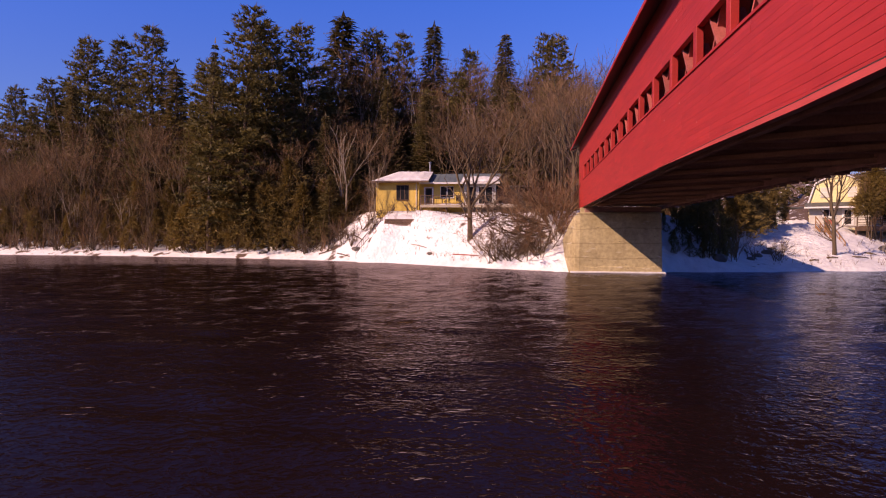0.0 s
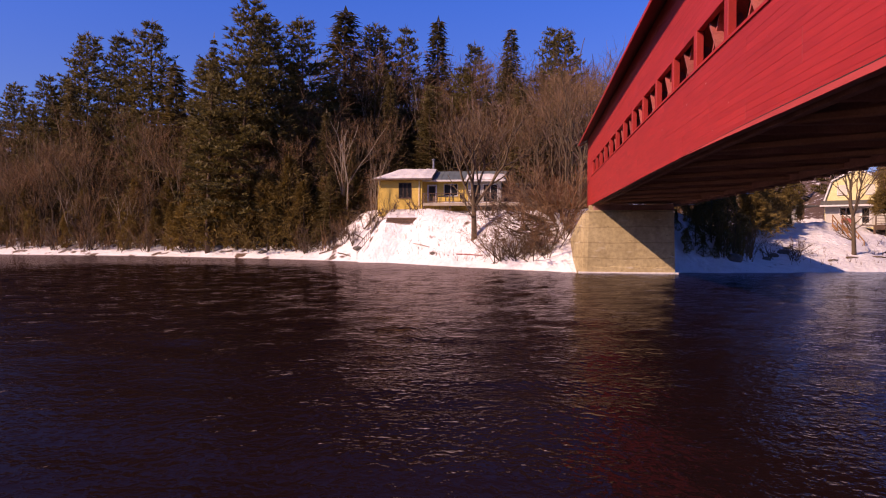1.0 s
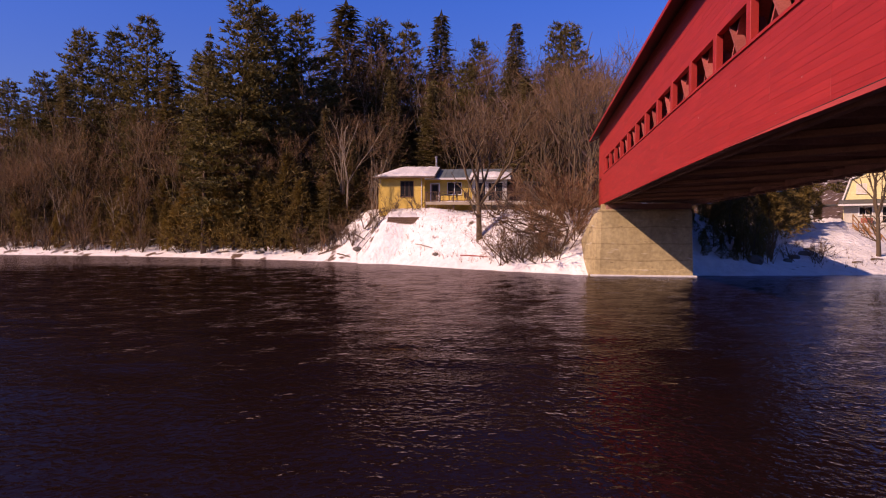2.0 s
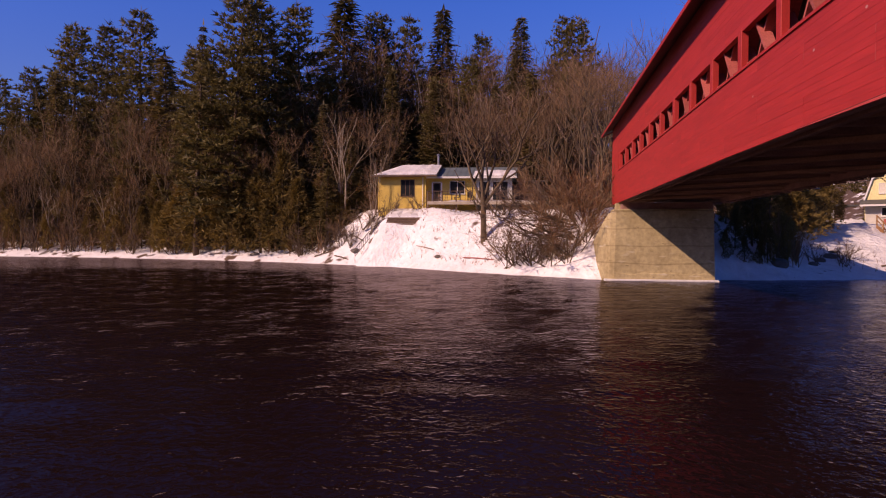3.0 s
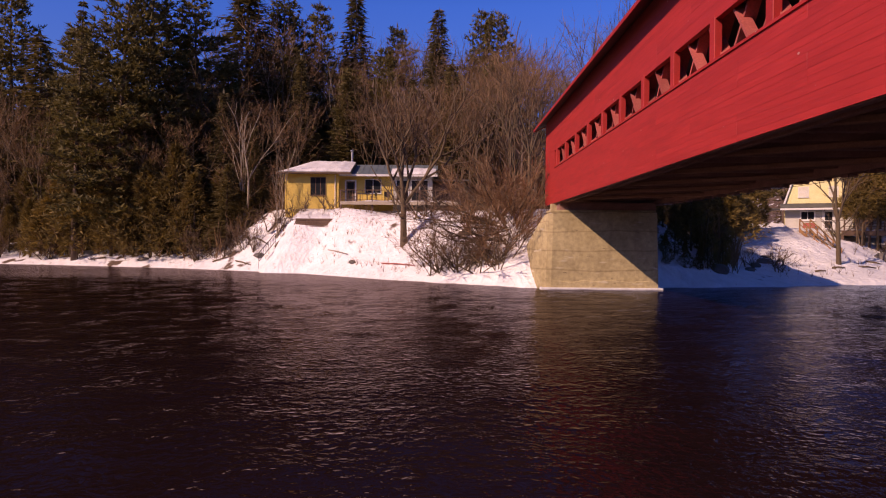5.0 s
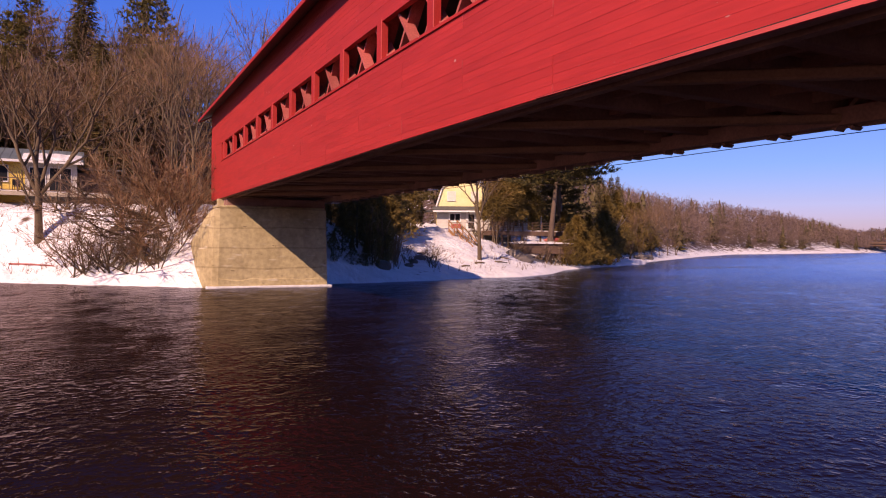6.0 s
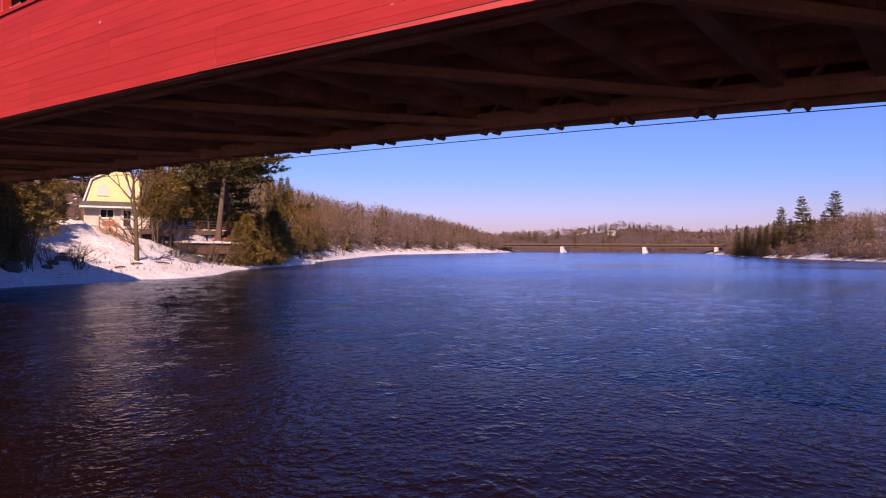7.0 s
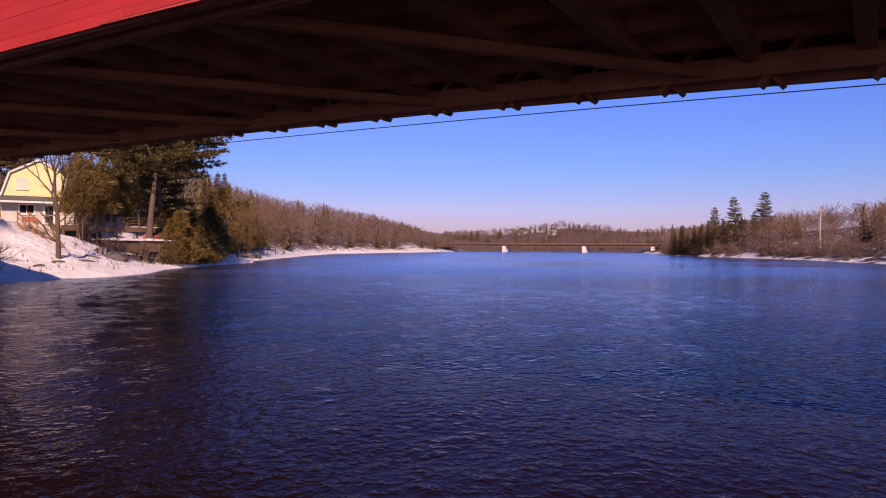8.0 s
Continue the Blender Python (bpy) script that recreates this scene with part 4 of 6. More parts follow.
def thicket(seed, height, stems=16, lean=(0.6, 0.0), reach=0.5, thick=1.0, droop=False):
    """A leafless shrub of many arching stems."""
    rng = random.Random(seed)
    wood, fine = Geo(), Geo()
    for s in range(stems):
        t = rng.uniform(0, 6.28)
        base = Vector((rng.uniform(-1, 1) * reach, rng.uniform(-0.6, 0.6) * reach, -0.2))
        tilt = rng.uniform(0.15, 0.85)
        k = rng.random() if abs(lean[0]) < 1 else rng.uniform(0.5, 1.0)
        d = Vector((math.sin(tilt) * math.cos(t) + lean[0] * k, math.sin(tilt) * math.sin(t) + lean[1] * k, math.cos(tilt)))
        if droop:
            d.z = rng.uniform(-0.5, 0.5)
        ln = height * rng.uniform(0.6, 1.15)
        p, _ = bent(base, d, ln, 6, 0.13, 0.02 if abs(lean[0]) < 1 else 0.035, rng)
        r = rng.uniform(0.025, 0.065) * thick
        wood.tube(p, [r * (1 - 0.8 * j / 6) for j in range(7)], 5, cap=False)
        for b in range(5 if droop else 8):
            g = rng.uniform(0.25, 1)
            j = min(5, int(g * 6))
            q = p[j].lerp(p[j + 1], g * 6 - j)
            bp, _ = bent(q, aside(p[j + 1] - p[j], rng.uniform(0.3, 0.9), rng.uniform(0, 6.28)), ln * rng.uniform(0.15, 0.4), 3, 0.16, 0.06, rng)
            fine.tube(bp, [r * 0.35, r * 0.28, 0.01, 0.005], 3, cap=False)
            for w in range(3 if droop else 4):
                u = rng.randrange(3)
                wp, _ = bent(bp[u], aside(bp[u + 1] - bp[u], rng.uniform(0.3, 0.9), rng.uniform(0, 6.28)), ln * rng.uniform(0.06, 0.16), 2, 0.1, 0.05, rng)
                ribbon(fine, wp, 0.011, rng)
    tree = thing("bare_shrub", (0, 0, 0), "leafless shrub with many arching brown stems in the snow", "shrub", "shrubs on the bank")
    part("stem", wood, BARK, tree, smooth=True)
    part("crown", fine, TWIG_DARK, tree)
    return tree


def plant(proto, x, y, top=None, size=None, turn=0.0, wide=1.0, z=None):
    """A copy of a tree at x, y, scaled to reach the height top over the river, or by size."""
    zg = ground_z(x, y) if z is None else z
    k = size if size else (top - zg) / proto["tall"]
    return copy_thing(proto, Matrix.Translation((x, y, zg - 0.15)) @ pose(0, 0, 0, 0, 0, turn) @ Matrix.Diagonal((k * wide, k * wide, k, 1)))


def kinds(*trees):
    for tall, t in trees:
        t["tall"] = tall
    return [t for _, t in trees]


rnd = random.Random(11)
PINES = kinds((26, pine_tree(1, 26, 0.22, 0.165, whorls=26)), (26, pine_tree(2, 26, 0.2, 0.15, whorls=25, open_low=0.7)), (24, pine_tree(3, 24, 0.1, 0.17, whorls=27)))
SPRUCES = kinds((20, spruce_tree(4, 20)), (20, spruce_tree(5, 20, 0.2)), (18, spruce_tree(6, 18, 0.14)))
SPIRE = kinds((25, spruce_tree(7, 25, 0.075, 0.15, dense=0.55, label="thin half-dead spruce with a bare pale trunk")))[0]
BARES = kinds((16, bare_tree(8, 16, 0.34)), (17, bare_tree(9, 17, 0.42, 0.85)), (14, bare_tree(10, 14, 0.26, 1.1)), (18, bare_tree(12, 18, 0.48, 0.8)), (15, bare_tree(13, 15, 0.34, 0.9, stems=3)))
PALES = kinds((15, bare_tree(14, 15, 0.4, 0.8, stems=4, bark=BARK_PALE, depth=5)), (17, bare_tree(15, 17, 0.5, 0.8, bark=BARK_PALE, depth=5)))
CEDARS = kinds((8, cedar_tree(16, 8, 2.3)), (6, cedar_tree(17, 6, 2.2, 1200)), (9, cedar_tree(18, 9, 2.0, 1600)))
SHRUBS = kinds((4.2, thicket(19, 4.2)), (3.4, thicket(20, 3.4, 14, (-0.4, -0.3))), (2.6, thicket(21, 2.6, 18, (0.2, -0.5), 0.9)))
TUFTS = kinds((2.6, thicket(45, 2.6, 8, (0.3, -0.4), 0.7)), (2.4, thicket(46, 2.4, 8, (-0.3, -0.2), 0.8)))
SPRAWL = kinds((4, thicket(43, 4.6, 14, (-1.5, -0.7), 2.2, 1.6)), (4, thicket(44, 4.2, 14, (-1.1, -1.2), 2.0, 1.2)))
LEANERS = kinds((6, thicket(41, 6.5, 6, (-1.9, -0.2), 0.9, 1.5, True)), (6, thicket(42, 7, 5, (-1.7, -0.3), 0.9, 1.5, True)))
FORKED = kinds((10, bare_tree(61, 10, 0.42, 0.85, radius=0.2, side=9)))[0]
FANNED = kinds((13.6, bare_tree(22, 13.6, 0.3, 1.15, rise=0.075, radius=0.27, depth=7, side=2)))[0]
CLUMPS = kinds((4.5, bare_tree(71, 4.5, 0.52, 1.0, stems=8, radius=0.045, depth=4, tilt=(0.25, 1.2), side=3)), (4.2, bare_tree(72, 4.2, 0.55, 1.0, stems=7, radius=0.05, depth=4, tilt=(0.3, 1.3), side=3)))

# big trees that stand out of the wood's edge on the west bank: kind, x, y, height over the river
for proto, x, y, top, wide in (
    (SPRUCES[1], -67, 97, 25.5, 0.8), (PINES[0], -71.5, 106, 35.0, 1.0), (PINES[1], -62, 99, 33.0, 1.0), (PINES[2], -55, 98, 33.4, 1.0),
    (SPIRE, -37.2, 79.6, 26.3, 1.0), (PINES[2], -33.4, 80.2, 29.9, 1.05), (PINES[0], -30.6, 84.2, 29.2, 1.1), (PINES[1], -27.6, 88, 29.4, 1.1),
    (SPRUCES[1], -25.0, 96, 33.2, 1.35), (PINES[0], -21.6, 99, 32.2, 1.1), (SPRUCES[0], -12.6, 103, 33.6, 1.0), (PINES[2], -16.2, 101, 31.6, 0.8),
    (PINES[1], -7.2, 104, 30.5, 1.0), (SPRUCES[1], -2.1, 97.5, 30.6, 0.85), (PINES[2], 2.6, 99, 30.6, 0.7), (PINES[0], 6.2, 99, 30.4, 0.9),
    (SPRUCES[2], -77, 101, 23.5, 0.8), (PINES[1], -80, 112, 30, 1.0), (PINES[2], -75, 100, 27, 1.0), (PINES[0], -83, 104, 27, 1.0), (SPRUCES[1], -49, 94, 27.0, 1.2), (PINES[0], -43, 93, 27.5, 1.0),
    (SPRUCES[1], -22.5, 80.0, 17.0, 1.2), (SPRUCES[0], -18.6, 77.0, 13.0, 1.5), (SPRUCES[1], -26.5, 79.0, 15.0, 1.3), (SPRUCES[2], -20.5, 74.5, 9.5, 1.9),
    (PINES[2], -39.5, 86, 25.0, 1.1), (SPRUCES[0], -17, 88, 22.0, 1.2), (SPRUCES[1], -11.5, 88.5, 20.5, 1.2), (SPRUCES[0], -4, 87, 19.5, 1.1), (SPRUCES[2], 1.5, 86, 18, 1.3),
):
    plant(proto, x, y, top + (1.0 if -32 < x < 8 and y > 85 else 0.3), turn=rnd.uniform(0, 360), wide=wide * ((1.8 if top > 22 else 1.25) if proto in SPRUCES else 1.2))
# low hemlocks and cedars before the western rows
for i, (x, d, tall) in enumerate(((-84, 6, 9), (-79, 4, 7), (-73, 8, 12), (-68, 5, 8), (-64, 9, 13), (-59, 5, 7), (-56, 7, 10), (-51, 5, 8), (-48, 10, 13), (-45, 4.5, 8))):
    y = lerp_table(x, SHORE_X, SHORE_Y) + d
    plant(SPRUCES[i % 2] if tall > 9 else CEDARS[i % 3], x, y, ground_z(x, y) + tall, turn=rnd.uniform(0, 360), wide=1.8 if tall > 9 else 1.3)
# darker conifers that fill the wood behind the first rows
for i, (x, d, tall) in enumerate(((-82, 14, 17), (-76, 20, 20), (-71, 12, 15), (-66, 22, 21), (-61, 10, 16), (-57, 24, 20), (-52, 9, 17), (-47, 18, 19), (-44, 8, 16), (-38, 17, 20), (-31, 18, 21), (-25, 15, 19), (-20, 26, 19), (-14, 34, 19), (-8, 33, 18), (-35, 6, 13), (-2, 34, 18), (4, 36, 17), (-11, 27, 16), (0, 28, 15))):
    y = lerp_table(x, SHORE_X, SHORE_Y) + d
    plant((PINES[2], SPRUCES[1], PINES[2])[i % 3], x, y, ground_z(x, y) + tall, turn=rnd.uniform(0, 360), wide=(1.25, 1.7, 1.25)[i % 3])
# leafless trees among and before them
for proto, x, y, top in (
    (BARES[0], -75, 93, 17), (BARES[4], -69, 87, 14), (BARES[1], -63, 88.5, 18), (BARES[2], -57.5, 87, 16), (BARES[0], -53, 90, 22), (BARES[3], -49.5, 87.5, 21),
    (BARES[2], -46, 86, 18.5), (BARES[1], -42.5, 83, 16), (BARES[4], -60, 92, 21), (PALES[0], -59, 86, 10), (PALES[0], -50.5, 84.5, 9.5), (BARES[0], -66, 96, 23),
    (PALES[0], -19.0, 75.5, 16.2), (BARES[4], -15.8, 76.5, 16), (PALES[1], -20.6, 94, 26.5), (PALES[1], -13.6, 94, 25), (BARES[3], -10.2, 90, 24), (BARES[1], -16, 83, 18.5),
    (BARES[0], -8.4, 82, 17.5), (BARES[3], -5.2, 84, 18.5), (BARES[2], -1.6, 80, 17), (BARES[1], 1.4, 76, 18.8), (BARES[0], 3.6, 80, 21.5), (BARES[3], -0.8, 88, 23),
    (BARES[3], 4.4, 66.5, 19.4), (BARES[1], 2.2, 68.5, 16.5), (BARES[4], 0.2, 70.5, 14.8), (BARES[2], 5.6, 73, 20.8), (BARES[0], 7.8, 80, 22), (BARES[1], 10.5, 84, 22),
    (PALES[1], -4.6, 93, 25.5), (BARES[2], 8.5, 90, 25.0), (BARES[3], 13, 92, 25), (BARES[0], -24.5, 85, 20.5),
    (BARES[2], -28.5, 79, 13), (BARES[1], -35, 83, 19), (BARES[4], -47.5, 83.5, 10.5), (BARES[4], -55.5, 84.5, 9), (BARES[4], -64, 86, 9.5), (BARES[2], -72, 89, 12), (BARES[0], -74, 89.5, 15), (BARES[4], -70, 90, 16.5), (BARES[1], -77, 91, 14), (BARES[2], -66, 89, 15), (BARES[0], -79, 92.5, 18), (BARES[4], -68.5, 93, 20), (BARES[2], -76, 96, 21),
):
    plant(proto, x, y, top, turn=rnd.uniform(0, 360))
SKY_X = (-120, -85, -72, -62, -55, -45, -38, -30, -22, -14, -6, 2, 10, 18)
SKY_Z = (25, 29, 32, 31, 31, 28, 27, 30, 32.5, 32, 31, 31, 29.5, 27)
for i in range(56):
    x = -84 + 100 * (i + rnd.random()) / 56
    d = rnd.choice((11, 17, 24, 31, 37)) + rnd.uniform(-3, 3)
    y = lerp_table(x, SHORE_X, SHORE_Y) + d
    if -18 < x < 3 and y < 81:
        y = 81 + rnd.uniform(0, 12)
    z = ground_z(x, y)
    top = min(z + rnd.uniform(13, 19), lerp_table(x, SKY_X, SKY_Z) - rnd.uniform(0, 4))
    plant(BARES[i % 5], x, y, max(top, z + 9), turn=rnd.uniform(0, 360), wide=1.15)
for i in range(30):
    x = -27 + 40 * (i + rnd.random()) / 30
    y = rnd.uniform(93, 112)
    plant(BARES[(2 * i) % 5], x, y, lerp_table(x, SKY_X, SKY_Z) - rnd.uniform(0.3, 3.2), turn=rnd.uniform(0, 360), wide=1.3)
for i in range(20):
    x = -82 + 58 * (i + rnd.random()) / 20
    y = lerp_table(x, SHORE_X, SHORE_Y) + rnd.uniform(2.5, 8)
    plant(BARES[(i * 3) % 5], x, y, ground_z(x, y) + rnd.uniform(9, 15.5), turn=rnd.uniform(0, 360), wide=1.2)
plant(BARES[1], 3.7, 58.6, 16.5, turn=60, wide=0.75)
plant(PALES[0], -14.9, 70.3, 11.5, turn=10, wide=0.6)
plant(FANNED, -3.56, 60.7, 14.5, turn=20, z=1.75)
# cedars along the western water's edge
for i, (x, dy, top) in enumerate(((-43, 1.8, 6.5), (-40.5, 2.6, 8.5), (-38.2, 2.0, 7.5), (-35.6, 3.2, 10.5), (-33.4, 2.4, 8.2), (-31, 2.8, 9.4), (-28.6, 2.2, 9.8), (-26.2, 3.2, 11.2), (-24, 3.0, 8.5),
                                 (-46.5, 3, 6), (-50, 2.2, 5), (-54.5, 3.2, 6), (-60, 2.5, 5.5), (-65.5, 3, 6.5), (-71, 3.5, 6.5), (-36.5, 7, 12.5), (-30, 7.5, 13), (-44, 7, 10), (-22, 5.5, 9), (-19.4, 5, 7), (-52, 7, 9.5), (-58, 8, 9))):
    plant(CEDARS[i % 3], x, lerp_table(x, SHORE_X, SHORE_Y) + dy, top, turn=rnd.uniform(0, 360), wide=rnd.uniform(0.95, 1.35))
# thickets by the abutment and along the bank
for i, (x, y, size, turn) in enumerate(((4.0, 54.6, 1.0, 320), (3.9, 56.2, 1.1, 70), (3.8, 52.9, 0.6, 150), (3.5, 53.6, 0.8, 30), (3.5, 55.2, 1.0, 100), (3.3, 57.2, 1.2, 210), (2.6, 52.6, 0.95, 0), (1.5, 53.5, 1.05, 80), (0.3, 54.5, 0.95, 200), (-0.8, 55.5, 0.8, 130), (1.8, 55.6, 1.1, 300), (0.4, 57.2, 1.0, 40), (-1.8, 57.0, 0.7, 250))):
    plant(CLUMPS[i % 2], x, y, size=size, turn=turn)
for i, (x, y, size) in enumerate(((-1.2, 55.6, 0.6), (0.0, 54.8, 0.65), (1.2, 53.8, 0.65), (2.4, 53.0, 0.55),
                                  (-2.2, 62.6, 0.7), (0.8, 62, 0.9), (-16.9, 70.6, 0.6), (-18.0, 71.4, 0.6), (-19.8, 72.6, 0.9), (-23, 74.2, 0.8), (-46.5, 82.4, 1.0), (-51, 83.8, 1.1), (-56, 84.4, 1.2), (-61, 84.8, 1.2), (-66, 85.5, 1.1), (-71, 86.5, 1.2), (-40.5, 81.0, 0.9))):
    plant(SHRUBS[i % 3], x, y, size=size, turn=rnd.uniform(0, 360) if x < -10 else rnd.uniform(-50, 50), wide=1.0 if x < -10 else 1.7)
for i, (x, y, size) in enumerate(((3.3, 54.0, 0.8), (3.6, 54.8, 0.9), (3.8, 55.8, 1.0), (3.0, 56.6, 0.9), (2.2, 55.0, 0.8))):
    plant(LEANERS[i % 2], x, y, size=size, turn=rnd.uniform(-25, 25))
for i, (x, y, size) in enumerate(((2.4, 53.2, 0.5), (3.6, 61.5, 1.0))):
    plant(SPRAWL[i % 2], x, y, size=size, turn=rnd.uniform(-30, 30))
for i in range(22):
    x = rnd.uniform(-24.5, -16.9)
    y = lerp_table(x, SHORE_X, SHORE_Y) + rnd.uniform(0.9, 6)
    plant(TUFTS[i % 2], x, y, size=rnd.uniform(0.3, 0.75), turn=rnd.uniform(0, 360), wide=1.6)
for i, (x, y, size) in enumerate(((-13.5, 70.5, 0.9), (-10.5, 70.7, 0.8), (-14.6, 70.4, 1.0), (-15.3, 71.2, 1.1), (36.8, 68.5, 0.9), (38.2, 68.6, 0.8), (39.6, 68.7, 1.0), (41.0, 68.8, 0.9), (35.4, 68.4, 0.7))):
    plant(TUFTS[i % 2], x, y, size=size, turn=40 * i, wide=1.3)
for i in range(9):
    x = rnd.uniform(18.2, 23)
    plant(TUFTS[i % 2], x, lerp_table(x, SHORE_X, SHORE_Y) + rnd.uniform(3, 8), size=rnd.uniform(0.3, 0.6), turn=rnd.uniform(0, 360), wide=1.5)
# the wooded point east of the bridge
for i, (x, y, top) in enumerate(((13.2, 53.4, 4.8), (14.6, 54.6, 6.2), (16.0, 55.6, 6.8), (15.0, 56.6, 6.6), (15.4, 58.6, 7.4), (13.8, 59.0, 7.2), (19.8, 62.8, 7.8), (20.8, 65, 8), (13.4, 56.4, 7.0), (17, 61, 8), (22.0, 67.6, 7.6), (23.0, 69.5, 7.4), (12.6, 60, 8), (19.5, 65, 8.6), (18.5, 69, 10), (17.2, 73, 10.5), (15.2, 53.4, 3.6), (12.4, 52.6, 3.2), (13.6, 52.7, 2.8), (16.4, 54.2, 3.2), (14.6, 53.0, 2.6), (12.0, 54.4, 4.6), (17.2, 55.8, 4.0), (24.6, 69.0, 8.2), (22.4, 68.6, 9.4), (26.0, 71.5, 8.0),
                                (42.4, 69.2, 4.6), (43.8, 69.8, 5.4), (45.2, 70.6, 4.9), (46.6, 71.4, 5.6), (48.2, 72.2, 4.8), (49.6, 73.0, 4.4), (44.6, 73.0, 6.0), (51.2, 73.9, 4.2), (47.5, 75, 4.8), (50.4, 76.5, 5.2), (53.5, 77.5, 5.4), (55.5, 79.5, 6.5), (58.0, 82.5, 7.5), (61, 86, 9), (64.5, 88, 7), (67.5, 91.5, 10), (72, 94.5, 8), (76.5, 98.5, 9), (82, 103, 9.5), (88, 108, 8))):
    plant(CEDARS[i % 3], x, y, top, turn=rnd.uniform(0, 360), wide=rnd.uniform(0.9, 1.25) * (0.8 if x < 18 and y < 60 else 1.1))
RAISED = kinds((8, cedar_tree(51, 8, 2.6, 1700, 0.42)))[0]
for x, y, top in ((36.4, 71.2, 8.6), (35.0, 70.9, 9.2), (34.0, 70.2, 7.6), (38.2, 73.8, 9.2), (40.2, 74.4, 8.6)):
    plant(RAISED, x, y, top, turn=rnd.uniform(0, 360), wide=rnd.uniform(0.9, 1.2))
RIVER_PINE = kinds((15.5, pine_tree(31, 15.5, 0.5, 0.42, lean=0.12, whorls=15, girth=2.0, open_low=0.2, flat=0.15)))[0]
plant(RIVER_PINE, 40.4, 70.0, 16.3, turn=-20, z=1.2)
plant(RIVER_PINE, 44.9, 73.5, 17.5, turn=160, z=1.6)
plant(PINES[2], 47.2, 77, 18, turn=30)
plant(PINES[1], 36.5, 88, 24, turn=30)
for proto, x, y, top, wide in ((SPRUCES[0], 58.5, 84, 10.6, 1.2), (SPRUCES[1], 62.5, 88, 11.4, 1.1), (SPRUCES[2], 66, 91, 12.6, 1.3), (SPRUCES[0], 70.5, 95, 13.2, 1.2), (SPRUCES[1], 75, 99, 12.0, 1.1), (SPRUCES[1], 27, 84, 17, 1.2), (SPRUCES[0], 21, 80, 15, 1.2), (SPRUCES[0], 40, 92, 20, 1.2), (SPRUCES[2], 15, 76, 14, 1.4), (SPRUCES[1], 30, 92, 20, 1.2), (SPRUCES[0], 50, 88, 16, 1.2), (SPRUCES[1], 55, 92, 15, 1.2)):
    plant(proto, x, y, top, turn=rnd.uniform(0, 360), wide=wide)
plant(FORKED, 27.1, 60.6, 10.8, turn=70, z=1.0)
for proto, x, y, top in ((BARES[4], 34.2, 69.8, 9.5), (BARES[1], 37.6, 75, 12), (BARES[4], 64, 84.5, 8), (BARES[2], 68.5, 89.5, 9), (BARES[4], 74, 93.5, 9), (BARES[2], 79, 98, 10), (BARES[4], 84, 101.5, 10), (BARES[2], 90, 106, 10.5), (BARES[2], 96, 110, 11), (BARES[4], 103, 115, 11)):
    plant(proto, x, y, top, turn=rnd.uniform(0, 360))
# a leaning dead birch at the edge
birch = thing("dead_birch", (56.4, 79.6, 0.6), "pale leafless birch leaning out over the shore", "tree")
bg = Geo().tube([(56.2, 79.8, 0.6), (56.7, 79.7, 2.6), (57.6, 79.6, 4.6), (58.4, 79.5, 6.2)], [0.13, 0.11, 0.08, 0.03], 6)
part("trunk", bg, BARK_PALE, birch, smooth=True)
part("limb", Geo().tube([(57.6, 79.6, 4.6), (58.5, 79.7, 5.2), (59.2, 79.7, 6.0)], [0.06, 0.04, 0.015], 5), BARK_PALE, birch, smooth=True)
part("limb", Geo().tube([(57.1, 79.65, 3.6), (57.2, 79.3, 4.7), (57.5, 79.2, 5.6)], [0.05, 0.035, 0.012], 5), BARK_PALE, birch, smooth=True)
# tall pines and leafless trees on the far eastern bank
for proto, x, y, top, wide in ((PINES[2], 240, 57, 16, 1.2), (PINES[2], 236, 50, 19, 1.15), (PINES[2], 240, 43, 20.5, 1.25), (SPRUCES[0], 244, 64.5, 9.5, 2.2), (SPRUCES[1], 249, 67.5, 8.0, 2.0), (SPRUCES[0], 239, 61, 10.5, 2.2), (SPRUCES[1], 254, 70.5, 11, 2.0), (SPRUCES[2], 235, 56.5, 9, 2.6), (SPRUCES[0], 238, 54, 12.5, 1.9), (SPRUCES[2], 234, 47, 12, 2.0), (SPRUCES[1], 242, 62, 10, 1.7), (SPRUCES[1], 244, 60, 12, 1.3), (SPRUCES[0], 250, 66, 10, 1.5), (SPRUCES[1], 262, 75, 9, 1.6), (SPRUCES[2], 258, 72, 11, 1.5), (PINES[1], 238, 45, 14.5, 0.9), (SPRUCES[0], 235, 52, 10, 1.6), (SPRUCES[1], 270, 78, 12, 1.2)):
    plant(proto, x, y, top, turn=rnd.uniform(0, 360), wide=wide)
for i in range(44):
    x = 140 + 108 * rnd.random()
    y = lerp_table(x, SOUTH_X, SOUTH_Y) - 5 - 26 * rnd.random()
    plant(BARES[i % 5], x, y, 8.5 + 5.0 * rnd.random(), turn=rnd.uniform(0, 360))
for protos in (PINES, SPRUCES, BARES, PALES, CEDARS, SHRUBS, TUFTS, SPRAWL, LEANERS, [SPIRE, FANNED, FORKED, RIVER_PINE, RAISED, *CLUMPS]):
    for p in protos:
        for o in (*p.children_recursive, p):
            bpy.data.objects.remove(o)


